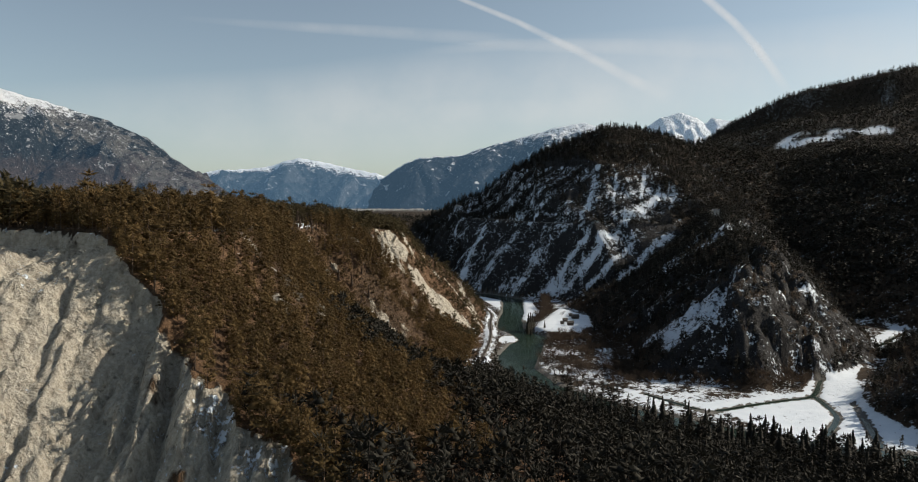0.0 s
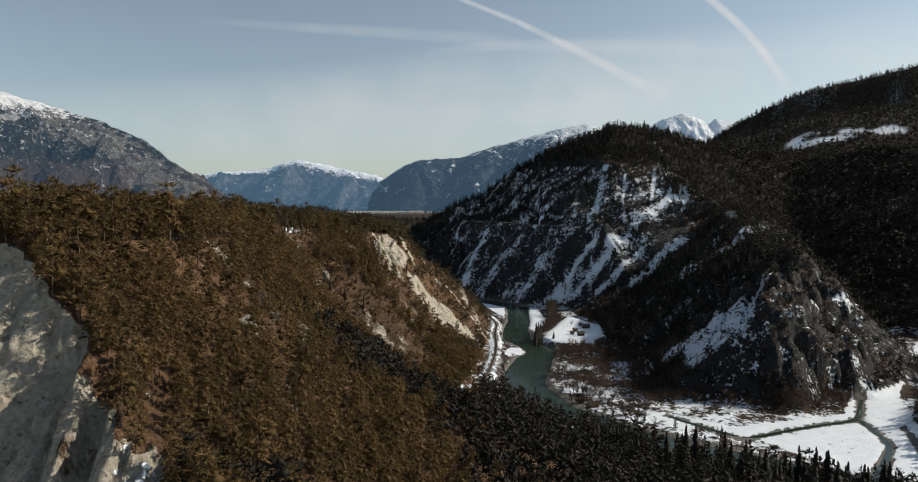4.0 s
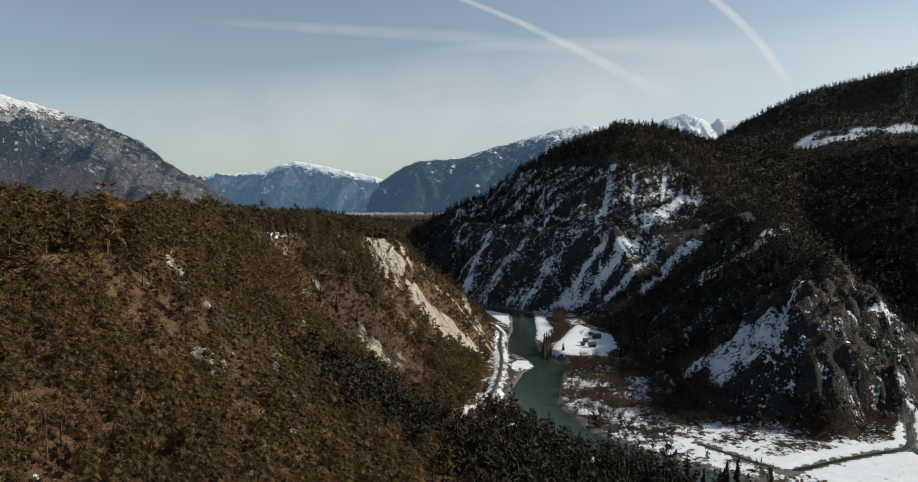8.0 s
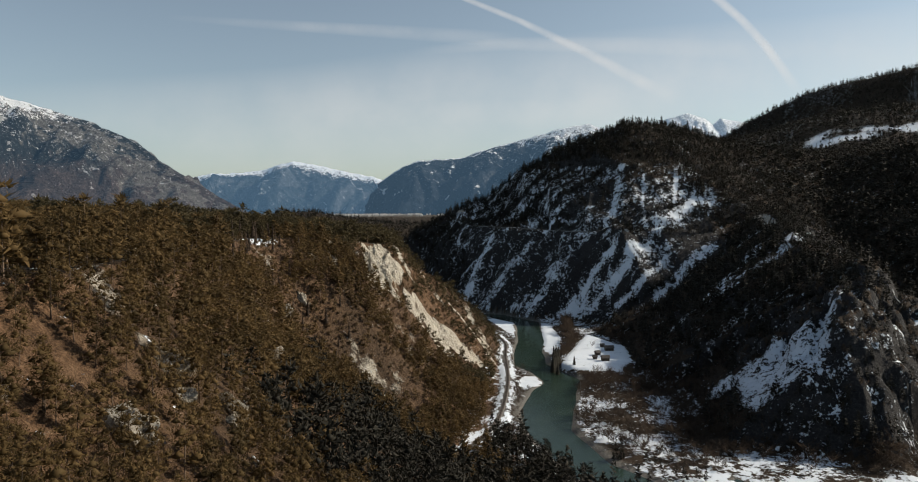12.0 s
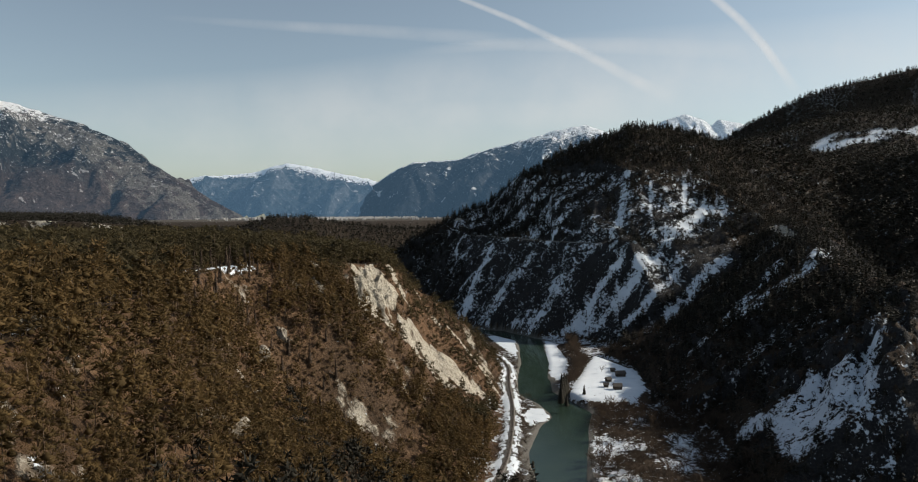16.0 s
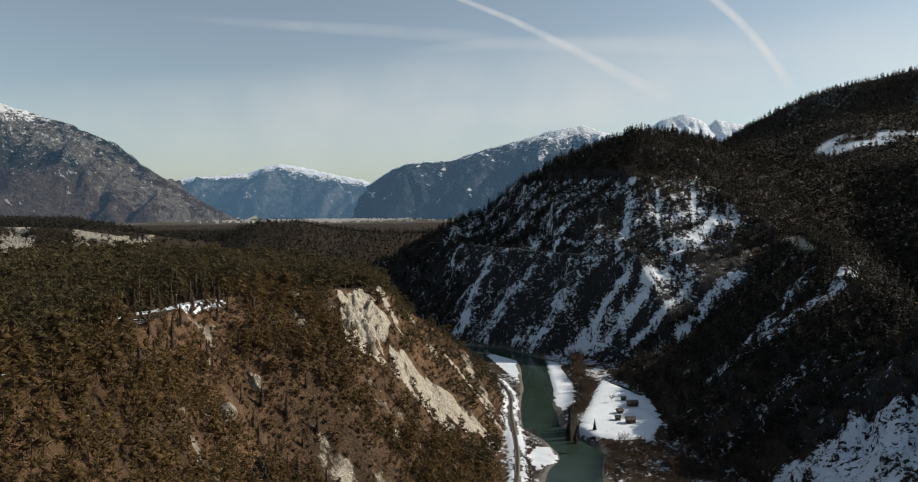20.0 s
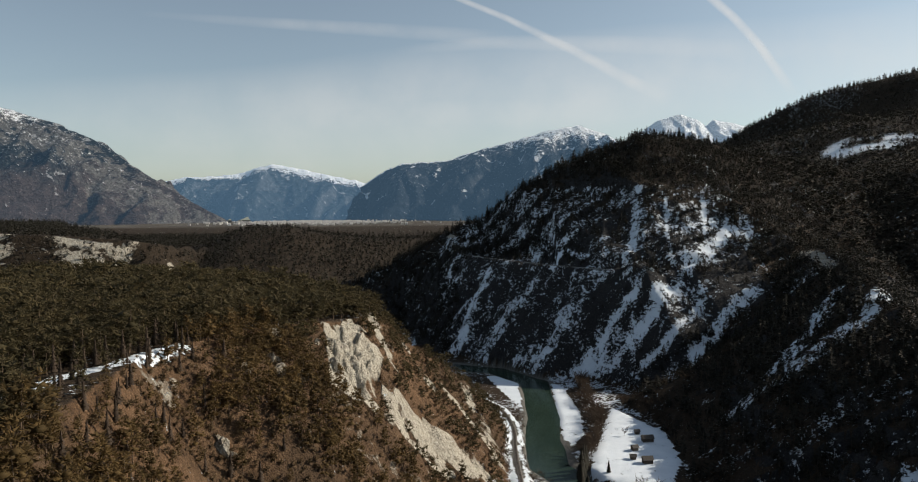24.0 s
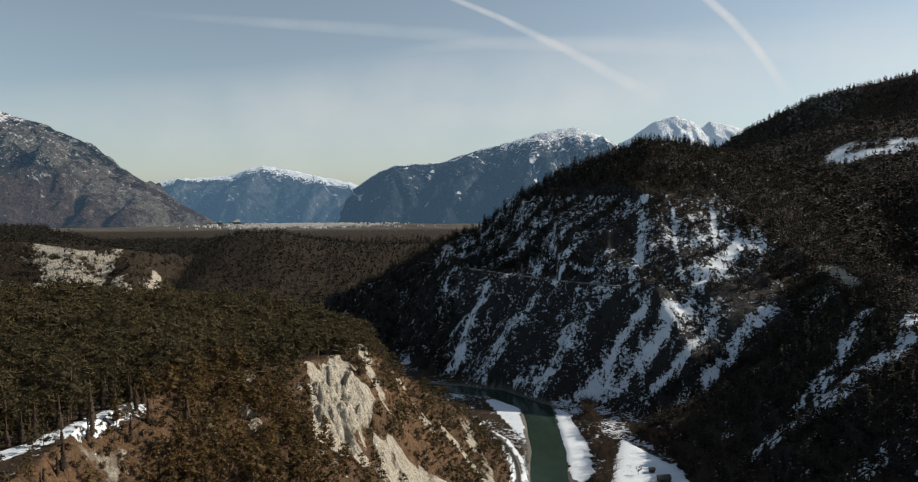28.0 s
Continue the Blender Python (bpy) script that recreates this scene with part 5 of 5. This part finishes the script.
def block(bm_size, lift=(0, 0, 0)):
    """A box with worn edges."""
    bm = bmesh.new()
    bmesh.ops.create_cube(bm, size=1.0)
    bmesh.ops.scale(bm, vec=bm_size, verts=bm.verts)
    bmesh.ops.translate(bm, vec=lift, verts=bm.verts)
    bmesh.ops.bevel(bm, geom=bm.edges[:], offset=0.03, segments=1, affect="EDGES")
    return bm


def part(name, bm, mat, parent, label=""):
    me = bpy.data.meshes.new(name)
    bm.to_mesh(me)
    bm.free()
    me.materials.append(mat)
    ob = new(name, me)
    ob.parent = parent
    return tagged(ob, label)


def barn(x, y, length, width, height, turn, label):
    root = tagged(new("hay_barn"), label, "barn", "barns in the meadow")
    part("stone_base", block((length + 0.1, width + 0.1, 1.2), (0, 0, 0.0)), STONE, root, "low rubble stone base")
    for sx, sy, size in ((0, -1, (length, 0.22, height)), (0, 1, (length, 0.22, height)), (-1, 0, (0.22, width - 0.46, height)), (1, 0, (0.22, width - 0.46, height))):
        part("plank_wall", block(size, (sx * (length / 2 - 0.11), sy * (width / 2 - 0.11), 0.6 + height / 2)), PLANK, root)
    rise = 0.36 * width
    for end in (-1, 1):
        bm = bmesh.new()
        vs = [bm.verts.new((end * (length / 2 - t), yy, zz)) for t in (0.02, 0.2) for yy, zz in ((-width / 2, 0.6 + height), (width / 2, 0.6 + height), (0, 0.6 + height + rise))]
        bm.faces.new(vs[:3]), bm.faces.new(vs[5:2:-1])
        for a, b in ((0, 1), (1, 2), (2, 0)):
            bm.faces.new((vs[a], vs[b], vs[b + 3], vs[a + 3]))
        bmesh.ops.recalc_face_normals(bm, faces=bm.faces)
        part("gable", bm, PLANK, root)
    slope_len = math.hypot(width / 2 + 0.7, rise * (width / 2 + 0.7) / (width / 2))
    pitch = math.atan2(rise, width / 2)
    for s in (-1, 1):
        bm = block((length + 1.2, slope_len, 0.16), (0, s * slope_len / 2, 0.1))
        bmesh.ops.rotate(bm, cent=(0, 0, 0), matrix=Matrix.Rotation(-s * pitch, 3, "X"), verts=bm.verts)
        bmesh.ops.translate(bm, vec=(0, 0, 0.6 + height + rise), verts=bm.verts)
        part("roof_slope", bm, SHINGLE, root)
    part("door", block((1.3, 0.10, 1.9), (0.2 * length, -width / 2 - 0.03, 1.6)), WOOD, root, "dark plank door")
    root.matrix_basis = pose(x, y, float(ground_z(x, y)) - 0.15, 0, 0, turn)


build_railway()
build_road()
build_streams()
barn(141, 839, 8.2, 5.2, 2.8, 4, "long dark wooden hay barn standing in snow")
barn(138, 857, 3.4, 3.0, 2.2, 8, "small dark wooden hut standing in snow")
barn(126, 821, 4.4, 3.8, 2.4, 20, "small weathered wooden barn standing in snow")
barn(120, 803, 4.0, 3.4, 2.2, -12, "small weathered wooden barn beside a path")
barn(128, 795, 6.6, 5.0, 3.0, 3, "broad dark wooden hay barn standing in snow")


# ---- vapour trails ----
def vapour_material(name, cover, grain):
    m, nt, bsdf = material(name)
    out = nt.nodes["Material Output"]
    glow, clear, both = node(nt, "ShaderNodeEmission"), nt.nodes.new("ShaderNodeBsdfTransparent"), nt.nodes.new("ShaderNodeMixShader")
    # sunlight on the cloud is put in as emission
    glow.inputs["Color"].default_value, glow.inputs["Strength"].default_value = (1.0, 0.97, 0.93, 1), 0.78
    soft = calc(nt, "MULTIPLY", attribute(nt, "cover"), ramp(nt, noise_tex(nt, grain, 5, 0.6), [(0.25, 0.35), (0.7, 1.0)]))
    nt.links.new(calc(nt, "MULTIPLY", soft, cover), both.inputs[0])
    nt.links.new(clear.outputs[0], both.inputs[1])
    nt.links.new(glow.outputs[0], both.inputs[2])
    nt.links.new(both.outputs[0], out.inputs["Surface"])
    return m


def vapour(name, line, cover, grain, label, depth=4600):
    """A trail of ice cloud, upright before the sky: placed by pixel and breadth in the camera's view, fading to its
    sides and ends.
    """
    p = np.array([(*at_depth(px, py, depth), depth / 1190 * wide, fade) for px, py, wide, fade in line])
    n = 60
    at = np.linspace(0, len(p) - 1, n)
    p = np.stack([np.interp(at, np.arange(len(p)), c) for c in p.T], 1)
    d = np.gradient(p[:, [0, 2]], axis=0)
    d /= np.hypot(d[:, 0], d[:, 1])[:, None]
    rows = np.linspace(-1, 1, 9)
    v = np.stack([np.stack([p[:, 0] - d[:, 1] * r * p[:, 3], p[:, 1], p[:, 2] + d[:, 0] * r * p[:, 3]], 1) for r in rows], 1).reshape(-1, 3)
    share = (np.clip(p[:, 4], 0, 1)[:, None] * (1 - rows[None] ** 2)).ravel()
    i = np.arange(len(v)).reshape(n, 9)
    faces = np.stack([i[:-1, :-1], i[:-1, 1:], i[1:, 1:], i[1:, :-1]], -1).reshape(-1, 4)
    ob = new(name, mesh_of(name, v, faces, [vapour_material(name, cover, grain)], attrs={"cover": share}, flat=False))
    ob.visible_shadow = False
    tagged(ob, label, "contrail", kind="structure")


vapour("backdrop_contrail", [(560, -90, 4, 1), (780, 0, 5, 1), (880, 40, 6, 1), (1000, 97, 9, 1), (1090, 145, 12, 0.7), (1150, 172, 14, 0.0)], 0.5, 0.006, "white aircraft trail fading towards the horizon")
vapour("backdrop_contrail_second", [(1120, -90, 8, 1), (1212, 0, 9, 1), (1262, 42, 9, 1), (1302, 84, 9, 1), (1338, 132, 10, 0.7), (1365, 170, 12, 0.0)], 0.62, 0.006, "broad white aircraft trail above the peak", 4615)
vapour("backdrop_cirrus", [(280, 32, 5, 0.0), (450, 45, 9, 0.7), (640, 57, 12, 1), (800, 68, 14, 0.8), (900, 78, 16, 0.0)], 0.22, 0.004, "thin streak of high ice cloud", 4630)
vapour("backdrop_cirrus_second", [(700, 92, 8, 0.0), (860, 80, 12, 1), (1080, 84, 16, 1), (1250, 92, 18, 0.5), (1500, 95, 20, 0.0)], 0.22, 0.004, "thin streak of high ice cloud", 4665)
# thin cloud at the right, widened as a glowing sheet to brighten the horizon
vapour("backdrop_cirrus_veil", [(-60, 235, 90, 0.35), (480, 225, 110, 0.9), (800, 195, 120, 1), (1100, 150, 100, 1), (1400, 120, 90, 0.9), (1700, 90, 90, 0.6)], 0.42, 0.0016, "thin ice cloud low over the mountains, widened to pale the low sky", 4720)
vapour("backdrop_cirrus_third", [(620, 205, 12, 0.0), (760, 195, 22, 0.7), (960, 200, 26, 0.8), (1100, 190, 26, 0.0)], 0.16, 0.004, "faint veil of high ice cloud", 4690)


def build_town():
    """Houses of a far town on the valley plain, joined into one mesh."""
    r = np.random.default_rng(29)
    vs, fs = [], []
    for n in range(600):
        x, y = r.normal(-660, 210), 3150 + 900 * r.uniform(0, 1) ** 0.7
        w, d, h = r.uniform(5, 13), r.uniform(5, 10), r.uniform(2.5, 6)
        z = float(ground_z(x, y)) - 0.5
        b = np.array([(-w, -d, 0), (w, -d, 0), (w, d, 0), (-w, d, 0), (-w, -d, h), (w, -d, h), (w, d, h), (-w, d, h), (-w, 0, h + 0.5 * d), (w, 0, h + 0.5 * d)]) * (0.5, 0.5, 1) + (x, y, z)
        vs.append(b)
        fs += [[a + 10 * n for a in f] for f in ((0, 1, 5, 4), (2, 3, 7, 6), (4, 5, 9, 8), (6, 7, 8, 9), (1, 2, 6, 5), (3, 0, 4, 7), (5, 6, 9, 9), (7, 4, 8, 8))]
    v = np.concatenate(vs)
    tri = [t for f in fs for t in ((f[0], f[1], f[2]), (f[0], f[2], f[3])) if len(set(t)) == 3]
    mat = plain("plaster", (0.30, 0.28, 0.26), (0.62, 0.60, 0.56), 0.05)
    tagged(new("distant_town", mesh_of("distant_town", v, tri, [mat])), "pale houses of a far town on the valley floor", "town", kind="stuff")


build_town()
